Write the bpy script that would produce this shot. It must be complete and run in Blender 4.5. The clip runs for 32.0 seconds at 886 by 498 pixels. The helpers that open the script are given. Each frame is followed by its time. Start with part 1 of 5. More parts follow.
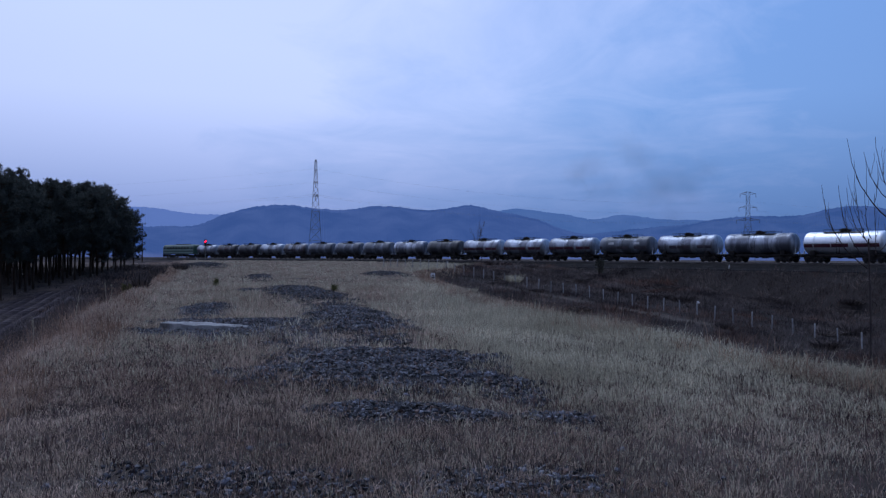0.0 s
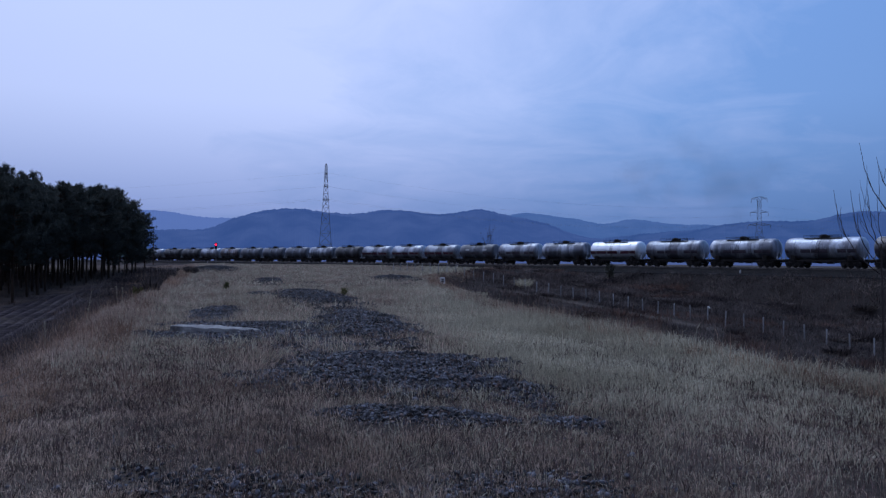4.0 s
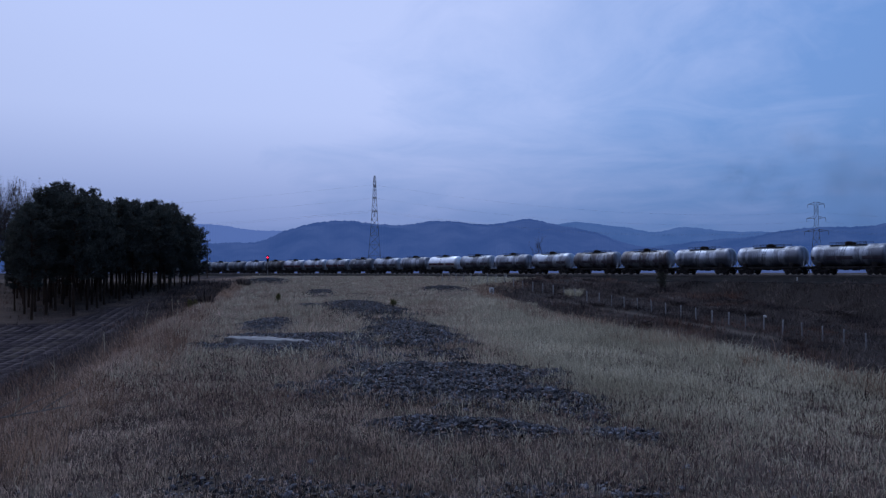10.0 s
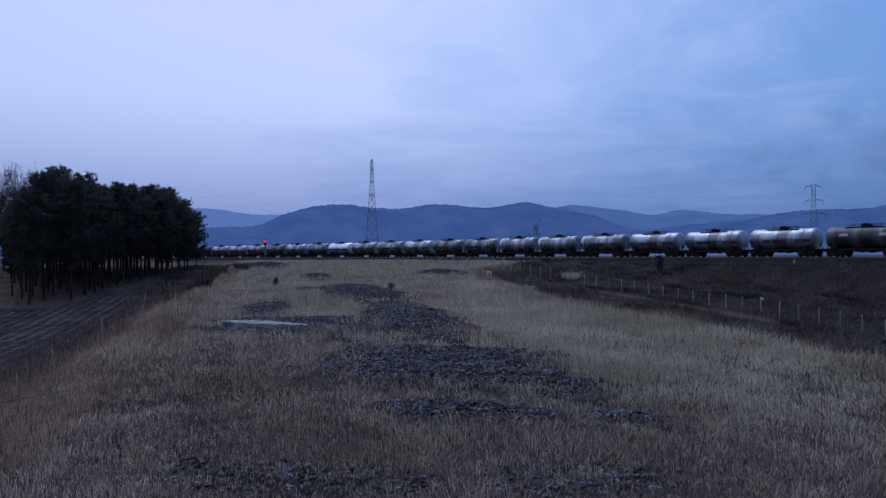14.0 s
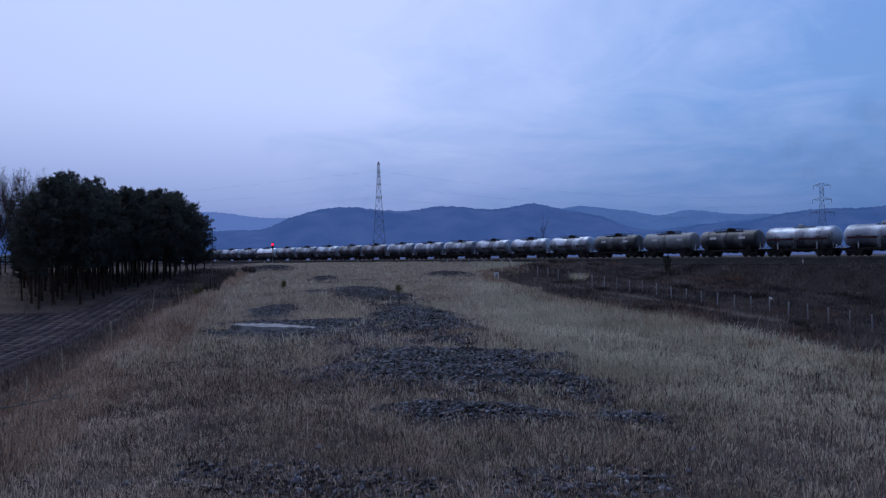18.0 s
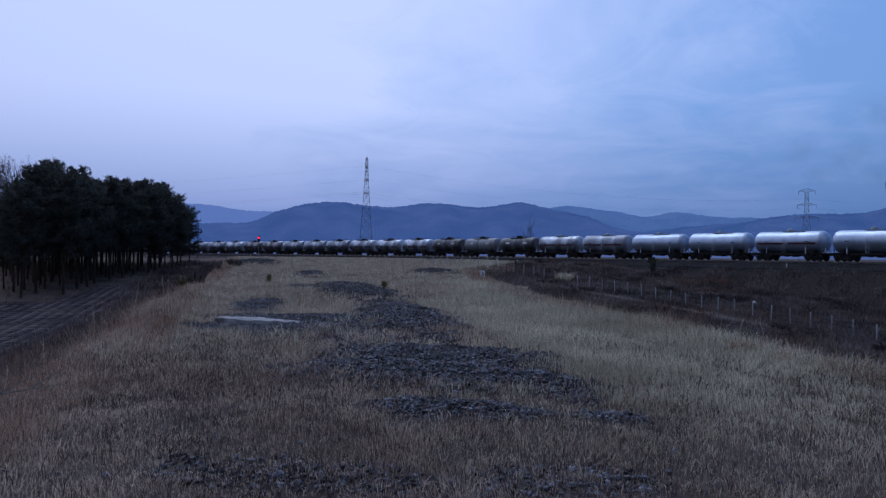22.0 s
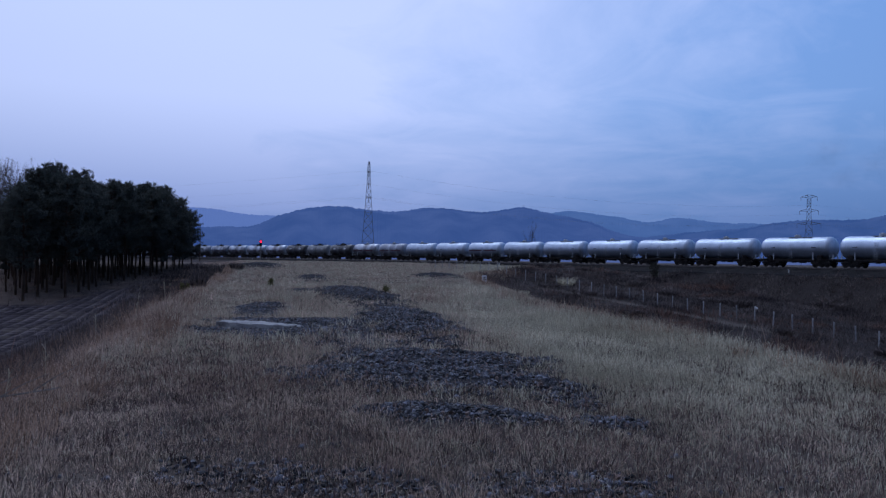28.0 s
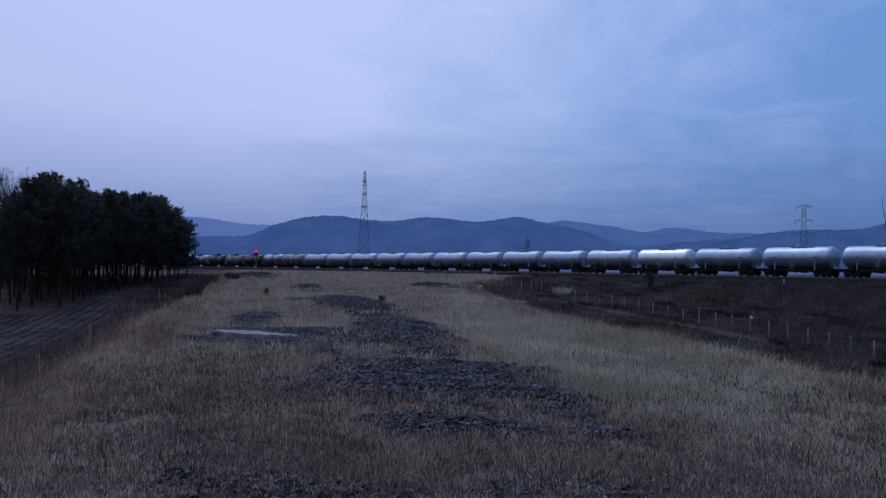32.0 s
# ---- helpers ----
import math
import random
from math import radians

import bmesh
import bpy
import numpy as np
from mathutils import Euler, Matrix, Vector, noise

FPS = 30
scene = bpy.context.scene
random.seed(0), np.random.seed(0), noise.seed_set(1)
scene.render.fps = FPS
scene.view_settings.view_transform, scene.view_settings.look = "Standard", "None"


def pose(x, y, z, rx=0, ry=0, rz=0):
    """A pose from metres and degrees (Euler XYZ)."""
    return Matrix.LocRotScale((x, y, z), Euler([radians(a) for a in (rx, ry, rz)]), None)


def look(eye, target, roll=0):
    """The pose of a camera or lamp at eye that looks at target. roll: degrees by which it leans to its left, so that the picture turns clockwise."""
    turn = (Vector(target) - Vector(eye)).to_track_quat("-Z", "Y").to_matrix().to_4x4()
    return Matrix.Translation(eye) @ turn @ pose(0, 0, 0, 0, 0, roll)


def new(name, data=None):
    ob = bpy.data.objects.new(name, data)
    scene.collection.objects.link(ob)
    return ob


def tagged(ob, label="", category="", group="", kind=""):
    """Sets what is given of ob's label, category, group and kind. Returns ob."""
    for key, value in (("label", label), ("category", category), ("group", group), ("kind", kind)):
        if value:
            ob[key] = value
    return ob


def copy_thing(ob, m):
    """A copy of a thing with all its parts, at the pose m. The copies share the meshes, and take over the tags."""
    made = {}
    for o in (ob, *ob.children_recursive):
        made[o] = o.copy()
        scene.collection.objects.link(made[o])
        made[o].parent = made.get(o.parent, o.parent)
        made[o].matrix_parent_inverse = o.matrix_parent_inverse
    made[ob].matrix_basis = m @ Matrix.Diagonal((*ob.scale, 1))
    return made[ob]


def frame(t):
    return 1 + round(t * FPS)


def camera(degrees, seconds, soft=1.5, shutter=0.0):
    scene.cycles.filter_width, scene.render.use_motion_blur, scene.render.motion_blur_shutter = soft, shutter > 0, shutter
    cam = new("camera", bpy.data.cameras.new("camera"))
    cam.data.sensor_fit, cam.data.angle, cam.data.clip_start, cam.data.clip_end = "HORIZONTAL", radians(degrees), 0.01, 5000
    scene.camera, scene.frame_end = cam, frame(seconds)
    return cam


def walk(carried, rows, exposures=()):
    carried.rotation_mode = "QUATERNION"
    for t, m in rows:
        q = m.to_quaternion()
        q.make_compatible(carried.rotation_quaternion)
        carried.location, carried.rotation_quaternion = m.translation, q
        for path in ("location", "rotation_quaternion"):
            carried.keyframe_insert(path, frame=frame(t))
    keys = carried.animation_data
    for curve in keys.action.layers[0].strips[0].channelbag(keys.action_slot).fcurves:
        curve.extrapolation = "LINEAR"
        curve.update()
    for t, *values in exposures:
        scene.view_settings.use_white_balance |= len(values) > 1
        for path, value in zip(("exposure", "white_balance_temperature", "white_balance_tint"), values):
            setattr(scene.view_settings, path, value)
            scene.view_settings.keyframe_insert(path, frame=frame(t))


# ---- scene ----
PATH = (
    (0, 90.66, -0.32, -3.62), (0.5, 90.94, -0.56, -3.54), (1, 91.22, -0.75, -3.51), (1.5, 91.43, -0.59, -3.42),
    (2, 91.60, -0.64, -3.35), (2.5, 91.69, -0.72, -3.37), (3, 91.65, -0.77, -3.21), (3.5, 91.44, -0.55, -2.88),
    (5.5, 89.08, -0.30, -3.29), (6, 88.90, -0.30, -3.35), (6.5, 89.69, -0.30, -2.41), (7, 90.35, -0.25, -0.99),
    (7.5, 90.70, -0.14, -0.20), (8, 91.06, 0.27, -0.59), (8.5, 91.39, 0.36, -0.67), (9, 91.58, 0.36, 0.01),
    (9.5, 91.66, 0.31, 0.46), (10, 91.68, 0.03, 0.57), (10.5, 91.69, -0.01, 0.44), (11, 91.56, -0.08, 0.28),
    (11.5, 91.44, -0.03, 0.19), (12, 91.27, 0.11, 0.05), (12.5, 91.13, 0.01, 0.05), (13, 91.00, 0.02, 0.14),
    (13.5, 90.71, 0.04, 0.28), (14, 90.50, 0.21, 0.40), (14.5, 90.40, 0.53, 0.53), (16.5, 90.30, 0.17, 0.84),
    (17, 90.35, 0.32, 0.80), (17.5, 90.47, 0.48, 0.85), (18, 90.64, 0.62, 0.92), (18.5, 90.76, 0.39, 0.94),
    (19, 90.75, 0.38, 0.93), (19.5, 90.64, 0.46, 0.85), (20, 90.53, 0.60, 0.65), (20.5, 90.49, 0.70, 0.22),
    (21, 90.56, 0.40, -0.07), (21.5, 90.53, -0.07, -0.04), (22, 90.43, -0.59, -0.05), (22.5, 90.39, -0.82, -0.13),
    (23, 90.34, -0.73, -0.21), (23.5, 90.31, -0.45, -0.15), (24, 90.32, -0.41, 0.03), (24.5, 90.48, -0.63, 0.19),
    (25, 90.64, -1.00, 0.36), (25.5, 90.69, -1.03, 0.42), (27.5, 90.78, -0.97, 0.12), (28, 90.76, -0.82, 0.08),
    (28.5, 90.80, -0.77, 0.03), (29, 91.13, -1.01, 0.01), (29.5, 91.47, -1.28, -0.04), (30, 91.70, -1.56, -0.08),
    (30.5, 91.79, -1.56, -0.03), (31, 91.71, -1.46, -0.03), (31.5, 91.63, -1.28, -0.06), (32, 91.45, -0.84, -0.22),
)
EYE = (0.0, 0.0, 1.65)
cam = camera(58.0, 32.0, soft=1.3)
walk(cam, [(t, pose(*EYE, rx, ry, rz)) for t, rx, ry, rz in PATH], exposures=((0, 0.12), (1.5, 0.0), (3, -0.08), (5.5, 0.24), (7, 0.14), (9, -0.03), (11, -0.12), (13, -0.08), (14.2, 0.06), (16.5, 0.12), (18, 0.05), (22, 0.08), (25, 0.06), (28, 0.06), (30, -0.07), (32, -0.14)))

# ---- world, sun, exposure ----
SUN_ELEVATION, SUN_TURN = radians(56), radians(-25)


def build_world():
    world = bpy.data.worlds.new("dusk_sky")
    scene.world = world
    world.use_nodes = True
    n, l = world.node_tree.nodes, world.node_tree.links
    n.clear()
    out = n.new("ShaderNodeOutputWorld")
    bg = n.new("ShaderNodeBackground")
    l.new(bg.outputs[0], out.inputs[0])
    sky = n.new("ShaderNodeTexSky")
    sky.sky_type = "NISHITA"
    sky.sun_disc = False
    sky.sun_elevation = SUN_ELEVATION
    sky.sun_rotation = SUN_TURN
    co = n.new("ShaderNodeTexCoord")
    sep = n.new("ShaderNodeSeparateXYZ")
    l.new(co.outputs["Generated"], sep.inputs[0])

    def math_node(op, a, b=0.0, c=0.0, clamp=False):
        m = n.new("ShaderNodeMath")
        m.operation = op
        m.use_clamp = clamp
        for i, v in enumerate((a, b, c)):
            if isinstance(v, (int, float)):
                m.inputs[i].default_value = v
            else:
                l.new(v, m.inputs[i])
        return m.outputs[0]

    def mix(f, a, b, kind="MIX"):
        m = n.new("ShaderNodeMixRGB")
        m.blend_type = kind
        for i, v in enumerate((f, a, b)):
            if isinstance(v, (int, float)):
                m.inputs[i].default_value = v
            elif isinstance(v, tuple):
                m.inputs[i].default_value = (*v, 1)
            else:
                l.new(v, m.inputs[i])
        return m.outputs[0]

    # cloud sheet seen in perspective
    up = math_node("ADD", math_node("MAXIMUM", sep.outputs[2], 0.0), 0.16)
    px = math_node("DIVIDE", sep.outputs[0], up)
    py = math_node("DIVIDE", sep.outputs[1], up)
    comb = n.new("ShaderNodeCombineXYZ")
    l.new(px, comb.inputs[0])
    l.new(py, comb.inputs[1])
    big = n.new("ShaderNodeTexNoise")
    big.inputs["Scale"].default_value = 0.75
    big.inputs["Detail"].default_value = 7
    big.inputs["Roughness"].default_value = 0.58
    big.inputs["Distortion"].default_value = 0.6
    l.new(comb.outputs[0], big.inputs["Vector"])
    # bright veil to the left and up, bluer to the right
    side = math_node("MULTIPLY_ADD", sep.outputs[0], -1.55, 0.56)
    lift = math_node("MULTIPLY_ADD", sep.outputs[2], 0.8, -0.02)
    veil = math_node("ADD", side, lift)
    small = n.new("ShaderNodeTexNoise")
    small.inputs["Scale"].default_value = 2.1
    small.inputs["Detail"].default_value = 8
    small.inputs["Roughness"].default_value = 0.62
    small.inputs["Distortion"].default_value = 1.1
    l.new(comb.outputs[0], small.inputs["Vector"])
    veil = math_node("ADD", veil, math_node("MULTIPLY_ADD", small.outputs[0], 0.72, -0.36))
    veil = math_node("ADD", veil, math_node("MULTIPLY_ADD", big.outputs[0], 1.2, -0.56), clamp=True)
    blue = mix(0.015, (0.146, 0.300, 0.685), sky.outputs[0])
    cloud = mix(veil, blue, (0.530, 0.645, 1.035))
    # duller band low over the hills
    low = math_node("MULTIPLY_ADD", sep.outputs[2], -5.2, 1.0, clamp=True)
    low = math_node("POWER", low, 1.3)
    haze = mix(veil, (0.064, 0.156, 0.43), (0.122, 0.208, 0.54))
    cloud = mix(low, cloud, haze)
    # the glow of dusk lies ahead; overhead and behind the sky is dimmer
    fade = math_node("MULTIPLY_ADD", sep.outputs[1], 0.62, 0.20)
    fade = math_node("ADD", fade, math_node("MULTIPLY", sep.outputs[2], 0.85), clamp=True)
    fade = math_node("MULTIPLY_ADD", fade, 0.78, 0.22)
    cloud = mix(1.0, cloud, fade, "MULTIPLY")
    l.new(cloud, bg.inputs[0])
    bg.inputs[1].default_value = 1.0


build_world()
sun = new("sun", bpy.data.lights.new("sun", "SUN"))
sun.data.energy, sun.data.angle, sun.data.color = 0.74, radians(35), (0.70, 0.82, 1.0)
sun.matrix_world = look((0, 0, 60), (0 - 60 * math.cos(SUN_ELEVATION) * math.sin(SUN_TURN), -60 * math.cos(SUN_ELEVATION) * math.cos(SUN_TURN), 60 - 60 * math.sin(SUN_ELEVATION)))


# ---- materials ----
def material(name, a, b, scale=4.0, rough=0.8, metal=0.0, fine=40.0, bump=0.3, c=None, stretch=(1, 1, 1), vary=0.25, island=False, dist=0.02, stain=(0.50, 0.66), gloss=None):
    """Two-scale noise between colours a and b, stains of c, lightness varied from piece to piece."""
    m = bpy.data.materials.new(name)
    m.use_nodes = True
    n, l = m.node_tree.nodes, m.node_tree.links
    bsdf = n["Principled BSDF"]
    co = n.new("ShaderNodeTexCoord")
    mp = n.new("ShaderNodeMapping")
    mp.inputs["Scale"].default_value = stretch
    l.new(co.outputs["Object"], mp.inputs[0])
    n1 = n.new("ShaderNodeTexNoise")
    n1.inputs["Scale"].default_value = scale
    n1.inputs["Detail"].default_value = 6
    n2 = n.new("ShaderNodeTexNoise")
    n2.inputs["Scale"].default_value = fine
    n2.inputs["Detail"].default_value = 4
    l.new(mp.outputs[0], n1.inputs["Vector"])
    l.new(mp.outputs[0], n2.inputs["Vector"])
    ramp = n.new("ShaderNodeValToRGB")
    ramp.color_ramp.elements[0].position, ramp.color_ramp.elements[1].position = 0.36, 0.66
    ramp.color_ramp.elements[0].color, ramp.color_ramp.elements[1].color = (*a, 1), (*b, 1)
    l.new(n1.outputs[0], ramp.inputs[0])
    col = ramp.outputs[0]
    if c:
        n3 = n.new("ShaderNodeTexNoise")
        n3.inputs["Scale"].default_value = scale * 0.45
        n3.inputs["Detail"].default_value = 8
        n3.inputs["Roughness"].default_value = 0.7
        off = n.new("ShaderNodeVectorMath")
        off.inputs[1].default_value = (7.3, 3.1, 5.7)
        l.new(mp.outputs[0], off.inputs[0])
        l.new(off.outputs[0], n3.inputs["Vector"])
        r3 = n.new("ShaderNodeValToRGB")
        r3.color_ramp.elements[0].position, r3.color_ramp.elements[1].position = stain
        l.new(n3.outputs[0], r3.inputs[0])
        mx = n.new("ShaderNodeMixRGB")
        mx.inputs[2].default_value = (*c, 1)
        l.new(r3.outputs[0], mx.inputs[0])
        l.new(col, mx.inputs[1])
        col = mx.outputs[0]
    # grain and piece-to-piece lightness
    val = n.new("ShaderNodeMath")
    val.operation = "MULTIPLY_ADD"
    val.inputs[1].default_value, val.inputs[2].default_value = 0.5, 0.75
    l.new(n2.outputs[0], val.inputs[0])
    if island:
        info = n.new("ShaderNodeNewGeometry")
        rnd = info.outputs["Random Per Island"]
    else:
        info = n.new("ShaderNodeObjectInfo")
        rnd = info.outputs["Random"]
    ma = n.new("ShaderNodeMath")
    ma.operation = "MULTIPLY_ADD"
    ma.inputs[1].default_value, ma.inputs[2].default_value = vary, 1 - vary / 2
    l.new(rnd, ma.inputs[0])
    mul = n.new("ShaderNodeMath")
    mul.operation = "MULTIPLY"
    l.new(val.outputs[0], mul.inputs[0])
    l.new(ma.outputs[0], mul.inputs[1])
    hsv = n.new("ShaderNodeHueSaturation")
    l.new(mul.outputs[0], hsv.inputs["Value"])
    l.new(col, hsv.inputs["Color"])
    l.new(hsv.outputs[0], bsdf.inputs["Base Color"])
    bsdf.inputs["Roughness"].default_value = rough
    bsdf.inputs["Metallic"].default_value = metal
    bsdf.inputs["Specular IOR Level"].default_value = (0.06 if rough > 0.7 else 0.5) if gloss is None else gloss
    if bump:
        bp = n.new("ShaderNodeBump")
        bp.inputs["Strength"].default_value = bump
        bp.inputs["Distance"].default_value = dist
        l.new(n2.outputs[0], bp.inputs["Height"])
        l.new(bp.outputs[0], bsdf.inputs["Normal"])
    return m


def glow(name, colour, strength):
    m = bpy.data.materials.new(name)
    m.use_nodes = True
    b = m.node_tree.nodes["Principled BSDF"]
    b.inputs["Base Color"].default_value = (*[v * 0.3 for v in colour], 1)
    b.inputs["Emission Color"].default_value = (*colour, 1)
    b.inputs["Emission Strength"].default_value = strength
    return m


def painted_haze_material(name, a, b, haze_glow, amount, low_haze_glow=(0.120, 0.165, 0.41), depth=16.0):
    """Far wooded hills with blue dusk haze painted as emission, thickening towards the valley floor."""
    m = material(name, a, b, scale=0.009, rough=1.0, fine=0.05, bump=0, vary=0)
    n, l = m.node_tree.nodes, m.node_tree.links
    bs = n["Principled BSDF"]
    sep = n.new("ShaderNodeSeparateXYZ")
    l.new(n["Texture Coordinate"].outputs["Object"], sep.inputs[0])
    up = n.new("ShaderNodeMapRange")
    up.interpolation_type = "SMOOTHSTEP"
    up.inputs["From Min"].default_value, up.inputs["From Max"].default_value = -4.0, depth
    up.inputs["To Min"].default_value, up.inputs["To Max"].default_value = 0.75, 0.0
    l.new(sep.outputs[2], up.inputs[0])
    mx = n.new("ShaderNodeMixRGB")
    mx.inputs[1].default_value, mx.inputs[2].default_value = (*haze_glow, 1), (*low_haze_glow, 1)
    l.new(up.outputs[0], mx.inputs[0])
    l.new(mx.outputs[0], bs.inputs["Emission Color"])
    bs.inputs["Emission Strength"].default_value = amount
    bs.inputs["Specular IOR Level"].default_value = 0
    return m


M_SOIL = material("dead_grass_soil", (0.050, 0.041, 0.036), (0.105, 0.085, 0.070), scale=0.6, fine=14, bump=0.9, c=(0.04, 0.033, 0.028), dist=0.05, rough=0.95)


def lay_zones(m):
    """Dark leaf litter in the ditch, cinders by the rails, bare earth on the field side."""
    n, l = m.node_tree.nodes, m.node_tree.links
    hsv = next(k for k in n if k.bl_idname == "ShaderNodeHueSaturation")
    src = hsv.inputs["Color"].links[0].from_socket
    at = n.new("ShaderNodeAttribute")
    at.attribute_name = "zone"
    sp = n.new("ShaderNodeSeparateColor")
    l.new(at.outputs["Color"], sp.inputs[0])
    for socket, colour in ((sp.outputs[0], (0.030, 0.025, 0.024)), (sp.outputs[1], (0.013, 0.012, 0.013)), (sp.outputs[2], (0.040, 0.030, 0.029)), (at.outputs["Alpha"], (0.022, 0.021, 0.023))):
        mx = n.new("ShaderNodeMixRGB")
        mx.inputs[2].default_value = (*colour, 1)
        l.new(socket, mx.inputs[0])
        l.new(src, mx.inputs[1])
        src = mx.outputs[0]
    path = n.new("ShaderNodeAttribute")
    path.attribute_name = "path"
    mx = n.new("ShaderNodeMixRGB")
    mx.inputs[2].default_value = (0.095, 0.078, 0.066, 1)
    l.new(path.outputs["Fac"], mx.inputs[0])
    l.new(src, mx.inputs[1])
    l.new(mx.outputs[0], hsv.inputs["Color"])


lay_zones(M_SOIL)
M_PLOUGH = material("ploughed_earth", (0.018, 0.014, 0.017), (0.038, 0.030, 0.034), scale=0.9, fine=9, bump=1.0, c=(0.07, 0.056, 0.046), dist=0.05, rough=0.95)


def lay_crests(m):
    """Dry pale crumbs along the crests of the furrows; brown needle litter under the pines."""
    n, l = m.node_tree.nodes, m.node_tree.links
    hsv = next(k for k in n if k.bl_idname == "ShaderNodeHueSaturation")
    src = hsv.inputs["Color"].links[0].from_socket
    at = n.new("ShaderNodeAttribute")
    at.attribute_name = "crest"
    sp = n.new("ShaderNodeSeparateColor")
    l.new(at.outputs["Color"], sp.inputs[0])
    mx = n.new("ShaderNodeMixRGB")
    mx.inputs[2].default_value = (0.150, 0.122, 0.126, 1)
    l.new(sp.outputs[0], mx.inputs[0])
    l.new(src, mx.inputs[1])
    under = n.new("ShaderNodeMixRGB")
    under.inputs[2].default_value = (0.115, 0.085, 0.068, 1)
    l.new(sp.outputs[1], under.inputs[0])
    l.new(mx.outputs[0], under.inputs[1])
    l.new(under.outputs[0], hsv.inputs["Color"])


lay_crests(M_PLOUGH)
def let_through(m, share):
    """Thin dry blades let light through from behind."""
    n, l = m.node_tree.nodes, m.node_tree.links
    bsdf, out = n["Principled BSDF"], n["Material Output"]
    thin = n.new("ShaderNodeBsdfTranslucent")
    l.new(bsdf.inputs["Base Color"].links[0].from_socket, thin.inputs["Color"])
    mx = n.new("ShaderNodeMixShader")
    mx.inputs[0].default_value = share
    l.new(bsdf.outputs[0], mx.inputs[1])
    l.new(thin.outputs[0], mx.inputs[2])
    l.new(mx.outputs[0], out.inputs[0])


M_BALLAST = material("oily_ballast", (0.013, 0.012, 0.013), (0.032, 0.030, 0.030), scale=0.8, fine=16, bump=1.0, dist=0.06, rough=0.9)
M_STONE = material("crushed_stone", (0.012, 0.012, 0.016), (0.122, 0.125, 0.148), scale=6, fine=60, bump=0.4, vary=1.8, island=True, rough=0.5, gloss=0.22)


def lay_brown_stones(m):
    """One stone in six is reddish brown."""
    n, l = m.node_tree.nodes, m.node_tree.links
    hsv = next(k for k in n if k.bl_idname == "ShaderNodeHueSaturation")
    src = hsv.inputs["Color"].links[0].from_socket
    geo = next(k for k in n if k.bl_idname == "ShaderNodeNewGeometry")
    mul = n.new("ShaderNodeMath")
    mul.operation = "MULTIPLY"
    mul.inputs[1].default_value = 37.0
    fr = n.new("ShaderNodeMath")
    fr.operation = "FRACT"
    gt = n.new("ShaderNodeMath")
    gt.operation = "GREATER_THAN"
    gt.inputs[1].default_value = 0.84
    mx = n.new("ShaderNodeMixRGB")
    mx.inputs[2].default_value = (0.098, 0.066, 0.056, 1)
    l.new(geo.outputs["Random Per Island"], mul.inputs[0])
    l.new(mul.outputs[0], fr.inputs[0])
    l.new(fr.outputs[0], gt.inputs[0])
    l.new(gt.outputs[0], mx.inputs[0])
    l.new(src, mx.inputs[1])
    l.new(mx.outputs[0], hsv.inputs["Color"])


lay_brown_stones(M_STONE)
M_STRAW = material("pale_straw", (0.375, 0.333, 0.246), (0.62, 0.562, 0.428), scale=0.35, fine=5, bump=0, vary=1.0, island=True, rough=0.85)
M_RUSSET = material("russet_bank_grass", (0.17, 0.102, 0.078), (0.43, 0.29, 0.205), scale=0.5, fine=5, bump=0, vary=1.3, island=True, rough=0.85)
M_BROWN = material("brown_grass", (0.285, 0.198, 0.156), (0.57, 0.437, 0.348), scale=0.45, fine=5, bump=0, vary=1.4, island=True, rough=0.85)
M_HERB = material("low_dead_herbs", (0.055, 0.037, 0.038), (0.18, 0.125, 0.112), scale=0.8, fine=6, bump=0, vary=1.2, island=True, rough=0.9)
M_WEED = material("russet_weeds", (0.042, 0.034, 0.036), (0.200, 0.165, 0.152), scale=0.22, fine=3, bump=0, c=(0.155, 0.080, 0.058), vary=1.5, island=True, rough=0.9)
M_NEEDLE = material("pine_needles", (0.052, 0.060, 0.056), (0.094, 0.102, 0.090), scale=0.6, fine=6, bump=0, vary=0.5, island=True, rough=0.75)
M_BARK = material("pine_bark", (0.035, 0.025, 0.020), (0.10, 0.065, 0.045), scale=2, fine=14, bump=0.8, stretch=(1, 1, 0.25), rough=0.95)
M_DEADWOOD = material("grey_dead_wood", (0.13, 0.12, 0.115), (0.22, 0.205, 0.19), scale=3, fine=20, bump=0.2)
M_NEEDLE_DRY = material("dull_pine_needles", (0.085, 0.085, 0.072), (0.15, 0.145, 0.115), scale=0.6, fine=6, bump=0, vary=0.8, island=True, rough=0.8)
M_TWIG = material("bare_twigs", (0.05, 0.04, 0.04), (0.10, 0.08, 0.075), scale=3, fine=20, bump=0.2)
M_CONCRETE = material("weathered_concrete", (0.25, 0.243, 0.243), (0.43, 0.42, 0.41), scale=3.5, fine=30, bump=0.8, c=(0.12, 0.11, 0.108), rough=0.9)
M_POST = material("fence_concrete", (0.22, 0.22, 0.23), (0.40, 0.40, 0.41), scale=3, fine=25, bump=0.3, vary=0.5)
M_TROUGH = material("dusty_concrete", (0.045, 0.044, 0.044), (0.085, 0.083, 0.082), scale=0.8, fine=8, bump=0.3, rough=0.9)
M_WHITE_SIGN = material("white_paint_post", (0.62, 0.63, 0.64), (0.78, 0.78, 0.78), scale=3, fine=30, bump=0.1)
M_WIRE = material("dull_wire", (0.10, 0.10, 0.11), (0.16, 0.16, 0.17), metal=0.6, rough=0.5, bump=0)
